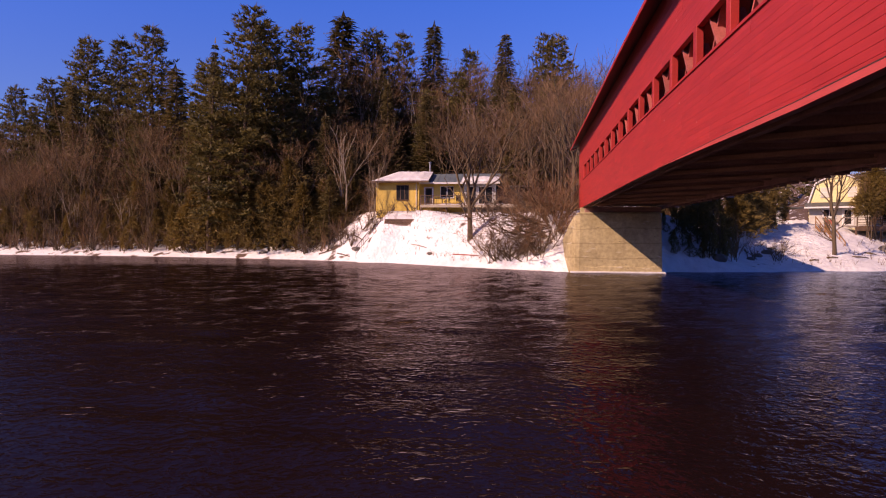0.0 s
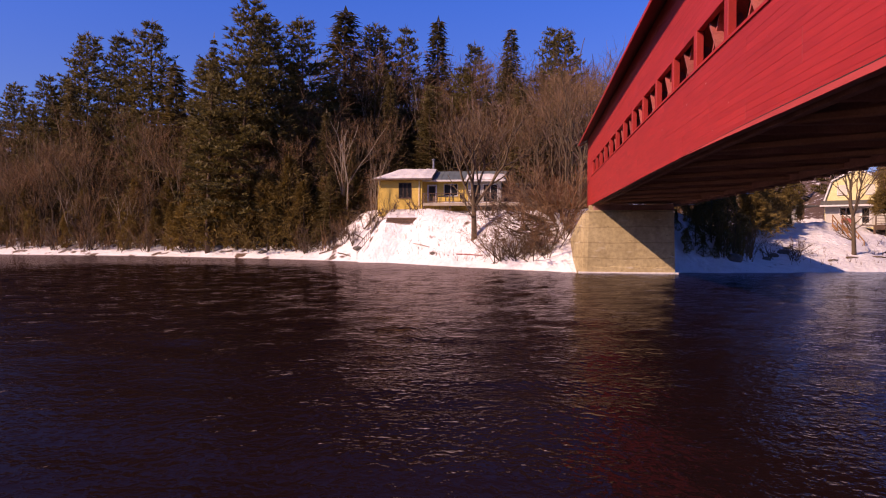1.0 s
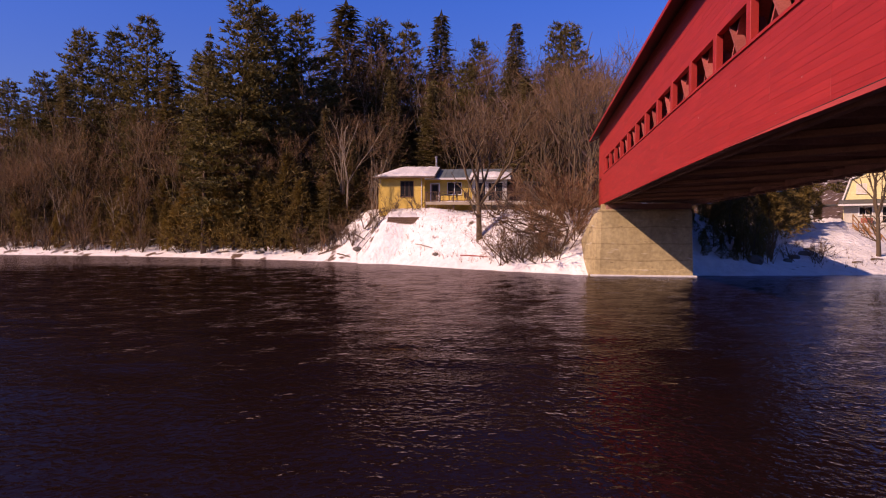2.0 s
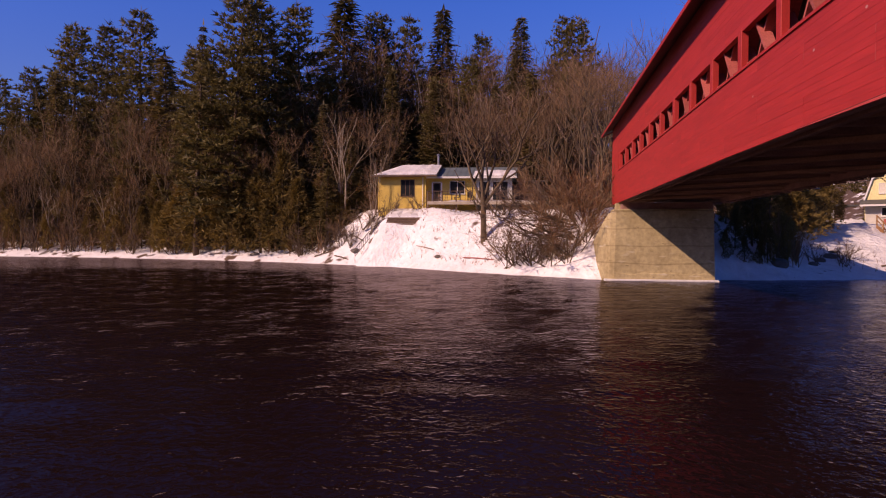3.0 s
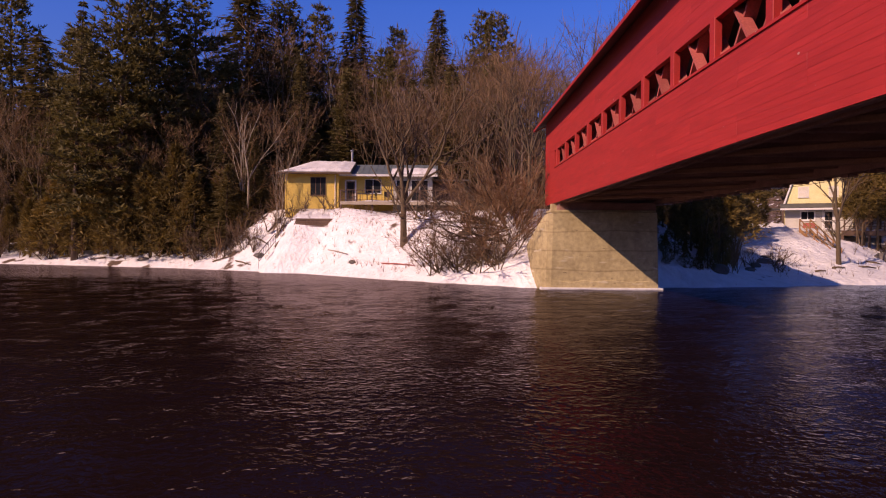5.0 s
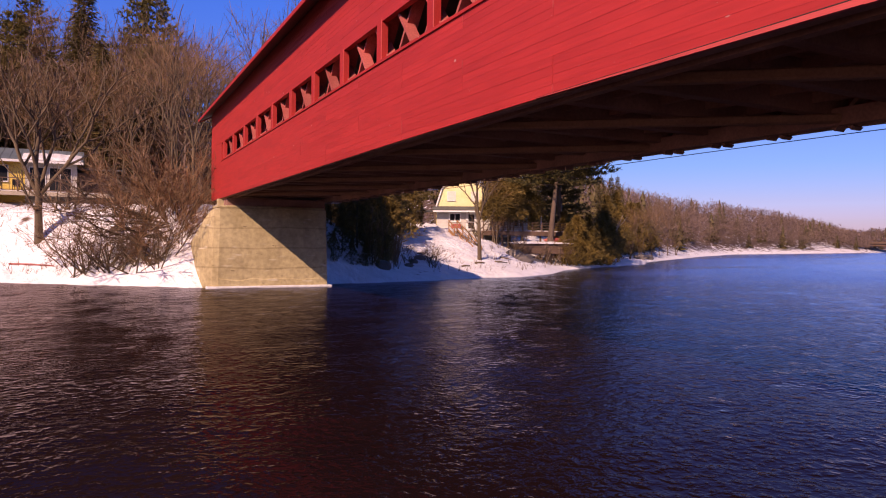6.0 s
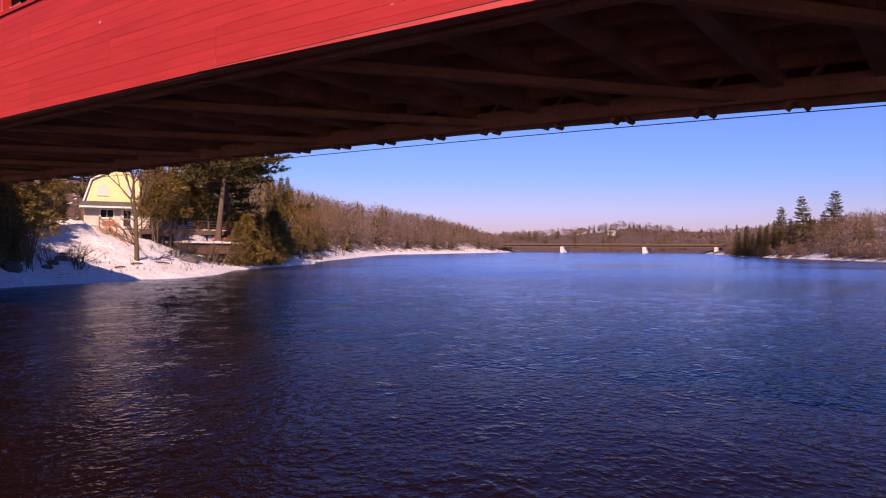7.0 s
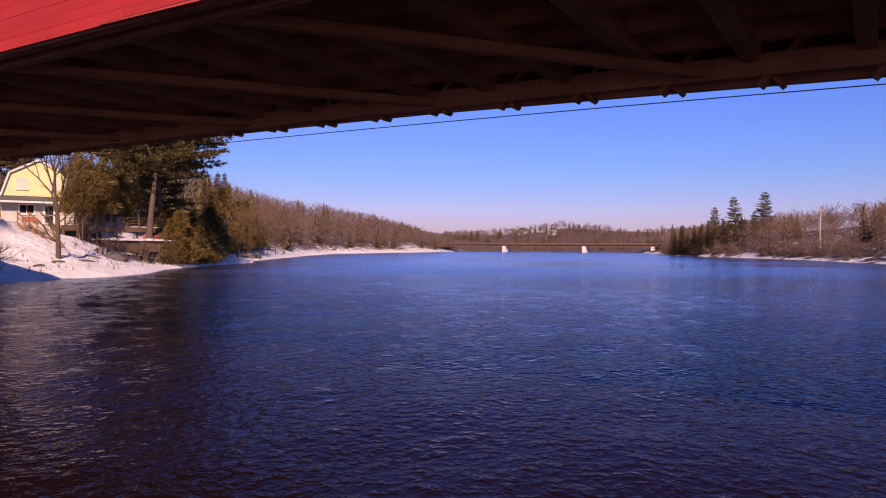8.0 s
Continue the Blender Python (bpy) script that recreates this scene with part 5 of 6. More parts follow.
# ---------------------------------------------------------------- far woods and hills
def far_trees():
    """Woods too far off to count, and an added unseen south wood: small tapered conifers and fans of bare branches."""
    rng = random.Random(5)
    dark, brown = Geo(), Geo()

    def conifer(x, y, z, h):
        r = h * rng.uniform(0.2, 0.32)
        for k in range(9):
            f = k / 9
            a = rng.uniform(0, 6.28)
            rr = r * (1.05 - f) * rng.uniform(0.75, 1.2)
            for j in range(5):
                t = a + j * 1.257
                dark.add([(x, y, z + h * (f + 0.2)), (x + rr * math.cos(t), y + rr * math.sin(t), z + h * f * 0.95 + 0.06 * h), (x + rr * math.cos(t + 0.9), y + rr * math.sin(t + 0.9), z + h * f * 0.95 + 0.1 * h * rng.random())], [(0, 1, 2)])

    def bare(x, y, z, h):
        if x > 55:
            wide = rng.uniform(0.3, 0.48) * h
            for k in range(150 if 120 < x < 270 and y < 80 else 76 if x < 450 else 44):
                t, u, v = rng.uniform(0, 6.28), rng.uniform(-1, 1), rng.random() ** 0.4
                q = math.sqrt(1 - u * u) * v
                d = Vector((math.cos(t) * q, math.sin(t) * q, u * v))
                p = Vector((x + d.x * wide, y + d.y * wide, z + h * (0.6 + 0.36 * d.z)))
                e = p + (d * 0.7 + Vector((rng.uniform(-0.8, 0.8), rng.uniform(-0.8, 0.8), rng.uniform(-0.3, 0.6)))) * max(h * 0.15, 0.0028 * x)
                s = Vector((-math.sin(t), math.cos(t), rng.uniform(-0.5, 0.5))) * max(0.025 + h * 0.006, 0.00042 * x)
                brown.add([p - s, p + s, e], [(0, 1, 2)])
            return
        brown.tube([(x, y, z), (x + 0.2, y, z + h * 0.55), (x, y, z + h * 0.95)], [h * 0.014, h * 0.01, 0.02], 3, cap=False)
        for k in range(26):
            f = rng.uniform(0.25, 0.95)
            t = rng.uniform(0, 6.28)
            ln = h * 0.42 * (1.15 - f) + 0.5
            e = Vector((x + math.cos(t) * ln, y + math.sin(t) * ln, z + h * f + ln * rng.uniform(0.1, 1.0)))
            b = Vector((x, y, z + h * f))
            s = Vector((-math.sin(t), math.cos(t), 0)) * h * 0.008
            brown.add([b - s, b + s, e], [(0, 1, 2)])
            for _ in range(3):
                m = b.lerp(e, rng.uniform(0.3, 0.9))
                q = m + Vector((rng.uniform(-1, 1), rng.uniform(-1, 1), rng.uniform(0.2, 1.2))) * ln * 0.5
                brown.add([m - s * 0.8, m + s * 0.8, q], [(0, 1, 2)])

    for _ in range(1800):
        x = rng.uniform(62, 430)
        d = 1 + abs(rng.gauss(0, 34))
        y = lerp_table(x, SHORE_X, SHORE_Y) + 4.5 + d
        if x < 75 and d < 6:
            continue
        z = ground_z(x, y)
        (conifer if rng.random() < (0.34 if x < 110 else 0.07) else bare)(x, y, z - 0.3, rng.uniform(6.5, 11) * (0.85 if x > 200 else 1.0))
    for _ in range(620):
        x = rng.uniform(125, 440)
        y = lerp_table(x, SOUTH_X, SOUTH_Y) - 7 - abs(rng.gauss(0, 40))
        (conifer if rng.random() < 0.06 else bare)(x, y, ground_z(x, y) - 0.3, rng.uniform(6, 10))
    for _ in range(260):
        x = rng.uniform(150, 330)
        y = lerp_table(x, SOUTH_X, SOUTH_Y) - rng.uniform(2.2, 9)
        bare(x, y, ground_z(x, y) - 0.9, rng.uniform(2.2, 5.5))
    for _ in range(1700):
        x = rng.uniform(498, 780)
        y = rng.uniform(110, 580)
        z = ground_z(x, y)
        (conifer if rng.random() < 0.2 else bare)(x, y, z - 0.5, rng.uniform(5, 9.5))
    # unseen trees on the south bank, added to block low sky light
    for _ in range(520):
        x = rng.uniform(-160, 125)
        y = lerp_table(x, SOUTH_X, SOUTH_Y) - 5 - abs(rng.gauss(0, 25))
        (conifer if rng.random() < 0.4 else bare)(x, y, ground_z(x, y) - 0.3, rng.uniform(11, 18))
    for _ in range(620):
        x, d = rng.uniform(-130, 16), rng.uniform(26, 80)
        y = lerp_table(x, SHORE_X, SHORE_Y) + d
        (conifer if rng.random() < 0.3 and d > 52 else bare)(x, y, ground_z(x, y) - 0.4, rng.uniform(9, 15))
    brush = Geo()
    for n in range(2700):
        x = rng.uniform(-88, 18) if n < 2350 else rng.uniform(0.8, 5.0)
        d = 1.5 + 45 * rng.random() ** 1.4 if n < 2350 else rng.uniform(8, 30)
        y = lerp_table(x, SHORE_X, SHORE_Y) + d
        if n < 2350 and (-18 < x < 14 and y < 79) or n < 2350 and 3 < x < 15 and y < 95:
            continue
        z = ground_z(x, y) - 0.1
        h = rng.uniform(1.6, 4.8) * (1.0 if n < 2350 else 0.55)
        for _ in range(9):
            t, k = rng.uniform(0, 6.28), rng.uniform(0.1, 0.5 if n < 2350 else 1.3)
            b = Vector((x, y, z + h * rng.uniform(0, 0.35)))
            e = b + Vector((math.cos(t) * k, math.sin(t) * k, rng.uniform(0.5, 1))) * h * 0.75
            s = Vector((-math.sin(t), math.cos(t), 0)) * (0.025 if n < 2350 else 0.015)
            m = b.lerp(e, 0.55) + Vector((0, 0, 0.1 * h))
            brush.add([b - s, b + s, m + s * 0.8, m - s * 0.8, e], [(0, 1, 2, 3), (3, 2, 4)])
    solid("undergrowth", brush, TWIG, "tangled brown leafless undergrowth of the wood", "undergrowth", kind="stuff")
    solid("far_conifers", dark, SPRUCE, "dark conifers of the distant wooded hills and an added unseen south bank", "woods", kind="stuff")
    solid("far_bare_woods", brown, HAZED_TWIG, "brown leafless woods, haze-tinted, on the distant hills and an added unseen south bank", "woods", kind="stuff")


far_trees()

# ---------------------------------------------------------------- houses and their yards
YELLOW = surface("yellow_siding", (0.66, 0.45, 0.085), (0.78, 0.56, 0.13), 1.2, 30, 0.7, relief=0.1)
PALE_YELLOW = surface("pale_yellow_siding", (0.78, 0.68, 0.3), (0.86, 0.78, 0.42), 1.2, 30, 0.7, relief=0.1)
WHITE = surface("white_trim", (0.68, 0.67, 0.65), (0.8, 0.79, 0.77), 2, 30, 0.6, relief=0.05)
GREY_WALL = surface("grey_siding", (0.46, 0.44, 0.4), (0.6, 0.58, 0.52), 1.5, 30, 0.75, relief=0.1)
BROWN_WALL = surface("brown_boards", (0.10, 0.06, 0.04), (0.2, 0.12, 0.08), 1.5, 22, 0.85, relief=0.3)
BLUE_ROOF = surface("blue_grey_metal_roof", (0.13, 0.17, 0.19), (0.2, 0.25, 0.27), 1, 14, 0.45, 0.2, relief=0.05)
DARK_ROOF = surface("dark_shingles", (0.06, 0.06, 0.055), (0.13, 0.13, 0.12), 1.5, 20, 0.85, relief=0.4)
PALE_WOOD = surface("pale_weathered_wood", (0.4, 0.33, 0.25), (0.58, 0.5, 0.4), 2, 24, 0.85, relief=0.3, islands=True)
STAIR_WOOD = surface("orange_stair_wood", (0.3, 0.15, 0.06), (0.46, 0.25, 0.11), 2, 24, 0.8, relief=0.3, islands=True)
BLACK_METAL = surface("dark_painted_metal", (0.03, 0.03, 0.03), (0.06, 0.055, 0.05), 3, 30, 0.5, 0.5, relief=0.05)
RED_PLASTIC = surface("faded_red_plastic", (0.33, 0.07, 0.05), (0.45, 0.12, 0.09), 2, 30, 0.5, relief=0.05)
ROCK = surface("grey_rock", (0.09, 0.075, 0.065), (0.2, 0.175, 0.155), 1.5, 12, 0.9, relief=0.7)


def glass():
    m, nt, b = material("window_glass", 0.04)
    b.inputs["Base Color"].default_value = (0.02, 0.022, 0.025, 1)
    b.inputs["Specular IOR Level"].default_value = 0.12
    return m


GLASS = glass()
BLIND = surface("pale_window_blind", (0.66, 0.62, 0.5), (0.78, 0.74, 0.62), 1, 20, 0.15, relief=0)


def lapped_wall(parent, mat, x0, x1, y, z0, z1, row=0.16, top=None):
    """The clapboards of a front facing -y; top(x) limits their height."""
    z = z0
    while z < z1 - 0.02:
        h = min(row, z1 - z)
        a, b = x0, x1
        if top:
            xs = [q for q in np.linspace(x0, x1, 61) if top(q) >= z + h * 0.5]
            if not xs:
                break
            a, b = min(xs), max(xs)
        g = Geo()
        for x in (a, b):
            g.v += [(x, y, z), (x, y - 0.02, z), (x, y - 0.005, z + h), (x, y, z + h)]
        g.f = [(0, 1, 2, 3), (7, 6, 5, 4), (0, 4, 5, 1), (1, 5, 6, 2), (2, 6, 7, 3)]
        part("clapboard", g, mat, parent)
        z += row


def window(parent, x0, x1, z0, z1, y, panes=2, frame_mat=None, name="window", bars=0, pane_mat=None, w=0.045):
    """A framed window in a front facing -y, standing proud of it."""
    fm = frame_mat or WHITE
    fr = Geo()
    fr.box((x0 - w, y - 0.06, z0 - w), (x1 + w, y - 0.02, z0)).box((x0 - w, y - 0.06, z1), (x1 + w, y - 0.02, z1 + w))
    fr.box((x0 - w, y - 0.06, z0), (x0, y - 0.02, z1)).box((x1, y - 0.06, z0), (x1 + w, y - 0.02, z1))
    win = part(name, fr, fm, parent)
    step = (x1 - x0) / panes
    for i in range(panes):
        a, b = x0 + i * step + (0.025 if i else 0), x0 + (i + 1) * step - (0.025 if i < panes - 1 else 0)
        part("pane", Geo().box((a, y - 0.038, z0), (b, y - 0.028, z1)), pane_mat or GLASS, win)
        if i:
            part("mullion", Geo().box((a - 0.05, y - 0.058, z0), (a, y - 0.024, z1)), fm, win)
    for k in range(bars):
        z = z0 + (z1 - z0) * (k + 1) / (bars + 1)
        part("glazing_bar", Geo().box((x0, y - 0.05, z - 0.02), (x1, y - 0.026, z + 0.02)), fm, win)
    part("window_sill", Geo().box((x0 - w - 0.03, y - 0.12, z0 - w - 0.04), (x1 + w + 0.03, y - 0.02, z0 - w), c=0.01), fm, win)
    return win


def hip_roof(x0, x1, y0, y1, z0, ridge, inset, thick=0.12):
    g = Geo()
    ym = (y0 + y1) / 2
    for dz in (0, thick):
        g.add([(x0, y0, z0 + dz), (x1, y0, z0 + dz), (x1, y1, z0 + dz), (x0, y1, z0 + dz), (x0 + inset, ym, ridge + dz), (x1 - 0.02, ym, ridge + dz)], [])
    g.f = [(0, 1, 5, 4), (1, 2, 5), (2, 3, 4, 5), (3, 0, 4), (6, 10, 11, 7), (7, 11, 8), (8, 11, 10, 9), (9, 10, 6), (0, 6, 7, 1), (1, 7, 8, 2), (2, 8, 9, 3), (3, 9, 6, 0)]
    return g


def snow_slab(x0, x1, y0, z0, y1, z1, thick, seed, nx=26, ny=9, inset=0.0):
    """A lumpy blanket of snow on a slope from (y0, z0) to (y1, z1)."""
    g = Geo()
    for j in range(ny + 1):
        for i in range(nx + 1):
            u, v = i / nx, j / ny
            edge = min(1, 5 * min(u, 1 - u), 6 * v + 0.35, 5 * (1 - v) + 0.3)
            wob = 0.25 * noise.noise((u * 7, seed, 0)) * (1 - v)
            t = thick * edge * (0.75 + 0.6 * noise.noise((u * 9, v * 5, seed)))
            g.v.append((x0 + inset * v + (x1 - x0 - inset * v) * u, y0 + (y1 - y0) * v - wob * 0.4, z0 + (z1 - z0) * v + max(0.01, t)))
    for j in range(ny):
        for i in range(nx):
            a = j * (nx + 1) + i
            g.f.append((a, a + 1, a + nx + 2, a + nx + 1))
    for i in range(nx):
        n = len(g.v)
        g.v += [(g.v[i][0], g.v[i][1], z0), (g.v[i + 1][0], g.v[i + 1][1], z0)]
        g.f.append((i, n, n + 1, i + 1))
    return g


def build_bungalow():
    h = thing("bungalow", (-9, 75, 5.0), "yellow wooden bungalow with a snow-covered roof above the bank", "house")
    # west block
    part("wall", Geo().box((-14.45, 71.4, 4.6), (-9.9, 77.6, 8.3)), YELLOW, h)
    lapped_wall(h, YELLOW, -14.45, -9.9, 71.4, 5.0, 8.28)
    for x in (-14.5, -9.98):
        part("corner_board", Geo().box((x, 71.36, 4.9), (x + 0.12, 71.47, 8.3)), YELLOW, h)
    roof = part("roof", hip_roof(-15.05, -8.75, 70.75, 78.3, 8.30, 9.55, 2.2), DARK_ROOF, h, "low hipped roof")
    part("gutter", Geo().box((-15.08, 70.66, 8.26), (-8.75, 70.75, 8.38), c=0.02), BROWN_WALL, roof)
    window(h, -12.25, -11.0, 6.5, 7.98, 71.4, 3, BROWN_WALL)
    part("downpipe", Geo().tube([(-10.15, 71.3, 5.2), (-10.15, 71.3, 8.25)], [0.04, 0.04], 8), WHITE, h)
    # east block, set back behind the deck
    part("wall", Geo().box((-9.9, 72.2, 4.8), (-5.2, 78.6, 8.25)), YELLOW, h)
    lapped_wall(h, YELLOW, -9.9, -5.2, 72.2, 5.6, 8.2)
    part("wall", Geo().box((-5.2, 72.2, 4.8), (-1.8, 78.6, 8.25)), GREY_WALL, h, "pale grey sunroom wall")
    g = Geo()
    for dz in (0, 0.1):
        g.add([(-9.95, 71.5, 8.2 + dz), (-1.35, 71.5, 8.2 + dz), (-1.35, 75.4, 9.45 + dz), (-9.95, 75.4, 9.45 + dz), (-1.35, 79.3, 8.2 + dz), (-9.95, 79.3, 8.2 + dz)], [])
    g.f = [(0, 1, 2, 3), (3, 2, 4, 5), (6, 9, 8, 7), (9, 11, 10, 8), (0, 6, 7, 1), (4, 10, 11, 5), (1, 7, 8, 2), (2, 8, 10, 4), (0, 3, 9, 6), (3, 5, 11, 9)]
    r2 = part("roof", g, BLUE_ROOF, h, "blue-grey ribbed metal roof")
    for i in range(15):
        x = -9.8 + i * 0.6
        part("rib", Geo().beam((x, 71.5, 8.31), (x, 75.4, 9.56), 0.04, 0.03), BLUE_ROOF, r2)
    part("eave_board", Geo().box((-9.95, 71.44, 8.14), (-1.35, 71.5, 8.32)), WHITE, r2)
    gable = Geo()
    for x in (-1.8, -1.86):
        gable.add([(x, 72.2, 8.2), (x, 78.6, 8.2), (x, 75.4, 9.4)], [])
    gable.f = [(0, 1, 2), (3, 5, 4), (0, 3, 4, 1), (1, 4, 5, 2), (2, 5, 3, 0)]
    part("gable", gable, YELLOW, h)
    door = part("door", Geo().box((-9.3, 72.12, 5.82), (-8.55, 72.18, 7.75), c=0.01), BROWN_WALL, h, "dark glazed door")
    part("door_pane", Geo().box((-9.2, 72.09, 6.7), (-8.65, 72.118, 7.65)), GLASS, door)
    part("door_frame", Geo().box((-9.42, 72.1, 5.82), (-9.3, 72.18, 7.88)).box((-8.55, 72.1, 5.82), (-8.43, 72.18, 7.88)).box((-9.42, 72.1, 7.76), (-8.43, 72.18, 7.88)), WHITE, h)
    window(h, -7.65, -6.3, 6.75, 7.9, 72.2, 2)
    window(h, -4.9, -3.9, 6.1, 7.85, 72.2, 1)
    window(h, -3.6, -2.2, 6.0, 7.85, 72.2, 2)
    pipe = part("chimney", Geo().tube([(-9.2, 75.0, 9.2), (-9.2, 75.0, 10.75)], [0.11, 0.11], 10), STEEL, h, "shiny steel stove pipe")
    part("cap", Geo().tube([(-9.2, 75.0, 10.72), (-9.2, 75.0, 10.80), (-9.2, 75.0, 10.9)], [0.2, 0.2, 0.03], 10), STEEL, pipe)
    # brown lean-to at the east end
    part("lean_to", Geo().box((-1.78, 73.2, 4.8), (1.0, 78.0, 7.7)), BROWN_WALL, h, "brown boarded lean-to")
    part("lean_to_roof", Geo().box((-1.8, 72.7, 7.9), (1.4, 78.4, 8.02), pose(0, 0, 0)), DARK_ROOF, h)
    snow = solid("roof_snow", snow_slab(-14.8, -8.8, 70.85, 8.46, 74.5, 9.68, 0.26, 3, inset=1.9), SNOW, "thick uneven snow lying on the hipped roof", "snow", "snow on the roofs", smooth=True)
    solid("roof_snow", snow_slab(-5.4, -1.5, 71.55, 8.36, 73.6, 9.02, 0.2, 8), SNOW, "patch of snow sliding off the metal roof", "snow", "snow on the roofs", smooth=True)


def build_deck(name, label, x0, x1, y0, y1, z, rail, step, post_mat, floor_mat, under, snow=0.0, fascia=0.28):
    d = thing(name, ((x0 + x1) / 2, (y0 + y1) / 2, z), label, "deck")
    y = y0
    while y < y1 - 0.01:
        part("deck_board", Geo().box((x0, y, z - 0.04), (x1, min(y + 0.135, y1), z)), floor_mat, d)
        y += 0.145
    part("fascia", Geo().box((x0 - 0.02, y0 - 0.05, z - fascia), (x1 + 0.02, y0 - 0.004, z + 0.005), c=0.01), floor_mat, d)
    n = max(2, round((x1 - x0) / step))
    for i in range(n + 1):
        x = x0 + (x1 - x0) * i / n
        part("post", Geo().box((x - 0.05, y0 - 0.01, z - 0.02), (x + 0.05, y0 + 0.09, z + rail + 0.06), c=0.01), post_mat, d)
        zg = ground_z(x, y0 + 0.3)
        if i % 2 == 0 and under:
            part("support_post", Geo().box((x - 0.08, y0 + 0.2, min(zg, z - 0.8) - 0.4), (x + 0.08, y0 + 0.36, z - 0.04), c=0.01), BROWN_WALL, d)
    part("handrail", Geo().box((x0 - 0.06, y0 - 0.02, z + rail), (x1 + 0.06, y0 + 0.1, z + rail + 0.05), c=0.01), post_mat, d)
    part("bottom_rail", Geo().box((x0, y0 + 0.02, z + 0.1), (x1, y0 + 0.06, z + 0.15)), post_mat, d)
    m = int((x1 - x0) / 0.4) if snow < 0.16 else 0
    for z_rail in (0.32, 0.6) if m == 0 else ():
        part("mid_rail", Geo().box((x0, y0 + 0.02, z + z_rail), (x1, y0 + 0.06, z + z_rail + 0.05)), post_mat, d)
    for i in range(m):
        x = x0 + (x1 - x0) * (i + 0.5) / m
        part("baluster", Geo().box((x - 0.014, y0 + 0.025, z + 0.15), (x + 0.014, y0 + 0.055, z + rail)), post_mat, d)
    for x in (x0, x1):
        part("side_rail", Geo().box((x - 0.04, y0, z + rail), (x + 0.04, y1, z + rail + 0.05), c=0.01), post_mat, d)
    part("joist", Geo().box((x0 + 0.1, y0 + 0.35, z - 0.22), (x1 - 0.1, y0 + 0.45, z - 0.04)), BROWN_WALL, d)
    if snow:
        solid("deck_snow", snow_slab(x0 + 0.2, x1 - 0.2, y0 + 0.25, z, y1 - 0.2, z, snow, x0), SNOW, "layer of snow lying on the deck boards", "snow", "snow on the decks", smooth=True)
    return d


def build_patio_set():
    t = thing("patio_table", (-7.6, 70.6, 5.85), "dark metal patio table on the snowy deck", "table")
    part("tabletop", Geo().tube([(-7.6, 70.6, 6.55), (-7.6, 70.6, 6.59)], [0.55, 0.55], 20), BLACK_METAL, t)
    for a in range(4):
        q = Vector((math.cos(a * 1.571 + 0.78), math.sin(a * 1.571 + 0.78), 0)) * 0.4
        part("leg", Geo().tube([Vector((-7.6, 70.6, 5.86)) + q * 1.1, Vector((-7.6, 70.6, 6.55)) + q], [0.02, 0.02], 6), BLACK_METAL, t)

    def chair(x, y, turn):
        c = thing("patio_chair", (0, 0, 0), "dark metal patio chair on the deck", "chair", "chairs on the deck")
        part("seat", Geo().box((-0.24, -0.24, 0.42), (0.24, 0.24, 0.46), c=0.01), BLACK_METAL, c)
        part("backrest", Geo().box((-0.24, 0.2, 0.5), (0.24, 0.24, 0.95), c=0.01), BLACK_METAL, c)
        for sx in (-1, 1):
            for sy in (-1, 1):
                part("leg", Geo().box((sx * 0.22 - 0.02, sy * 0.22 - 0.02, 0), (sx * 0.22 + 0.02, sy * 0.22 + 0.02, 0.5 if sy < 0 else 0.95)), BLACK_METAL, c)
        c.matrix_basis = pose(x, y, 5.86, 0, 0, turn)

    chair(-8.5, 70.5, 80)
    chair(-6.8, 70.7, -70)
    chair(-5.6, 70.9, 20)


def build_timber_wall():
    w = thing("retaining_wall", (-11.3, 68.3, 3.6), "low retaining wall of stacked dark timbers in the snowbank", "wall")
    for i in range(-2, 4):
        part("timber", Geo().box((-12.9 + 0.05 * i, 67.5 + 0.05 * i, 3.55 + i * 0.2), (-8.3 - 0.12 * i, 67.8 + 0.05 * i, 3.74 + i * 0.2), c=0.02), BROWN_WALL, w)
    part("end_timber", Geo().box((-13.0, 68.1, 3.4), (-12.75, 70.3, 4.3), c=0.02), BROWN_WALL, w)
    solid("terrace_snow", snow_slab(-13.1, -9.3, 67.85, 4.3, 71.3, 5.25, 0.16, 5), SNOW, "smooth snow filling the terrace behind the timber wall", "snow", smooth=True)


def build_handrail():
    r = thing("bank_handrail", (-15.4, 68.8, 1.2), "dark metal handrail beside buried steps down to the river", "railing")
    a, b = Vector((-15.9, 68.3, 0.65)), Vector((-14.8, 69.4, 2.3))
    up = Vector((0, 0, 0.85))
    part("top_rail", Geo().beam(a + up, b + up, 0.05, 0.05), BLACK_METAL, r)
    part("bottom_rail", Geo().beam(a + up * 0.2, b + up * 0.2, 0.04, 0.04), BLACK_METAL, r)
    for i in range(8):
        p = a.lerp(b, i / 7)
        part("picket", Geo().beam(p - Vector((0, 0, 0.5 if i in (0, 7) else -0.1)), p + up, 0.03, 0.03), BLACK_METAL, r)


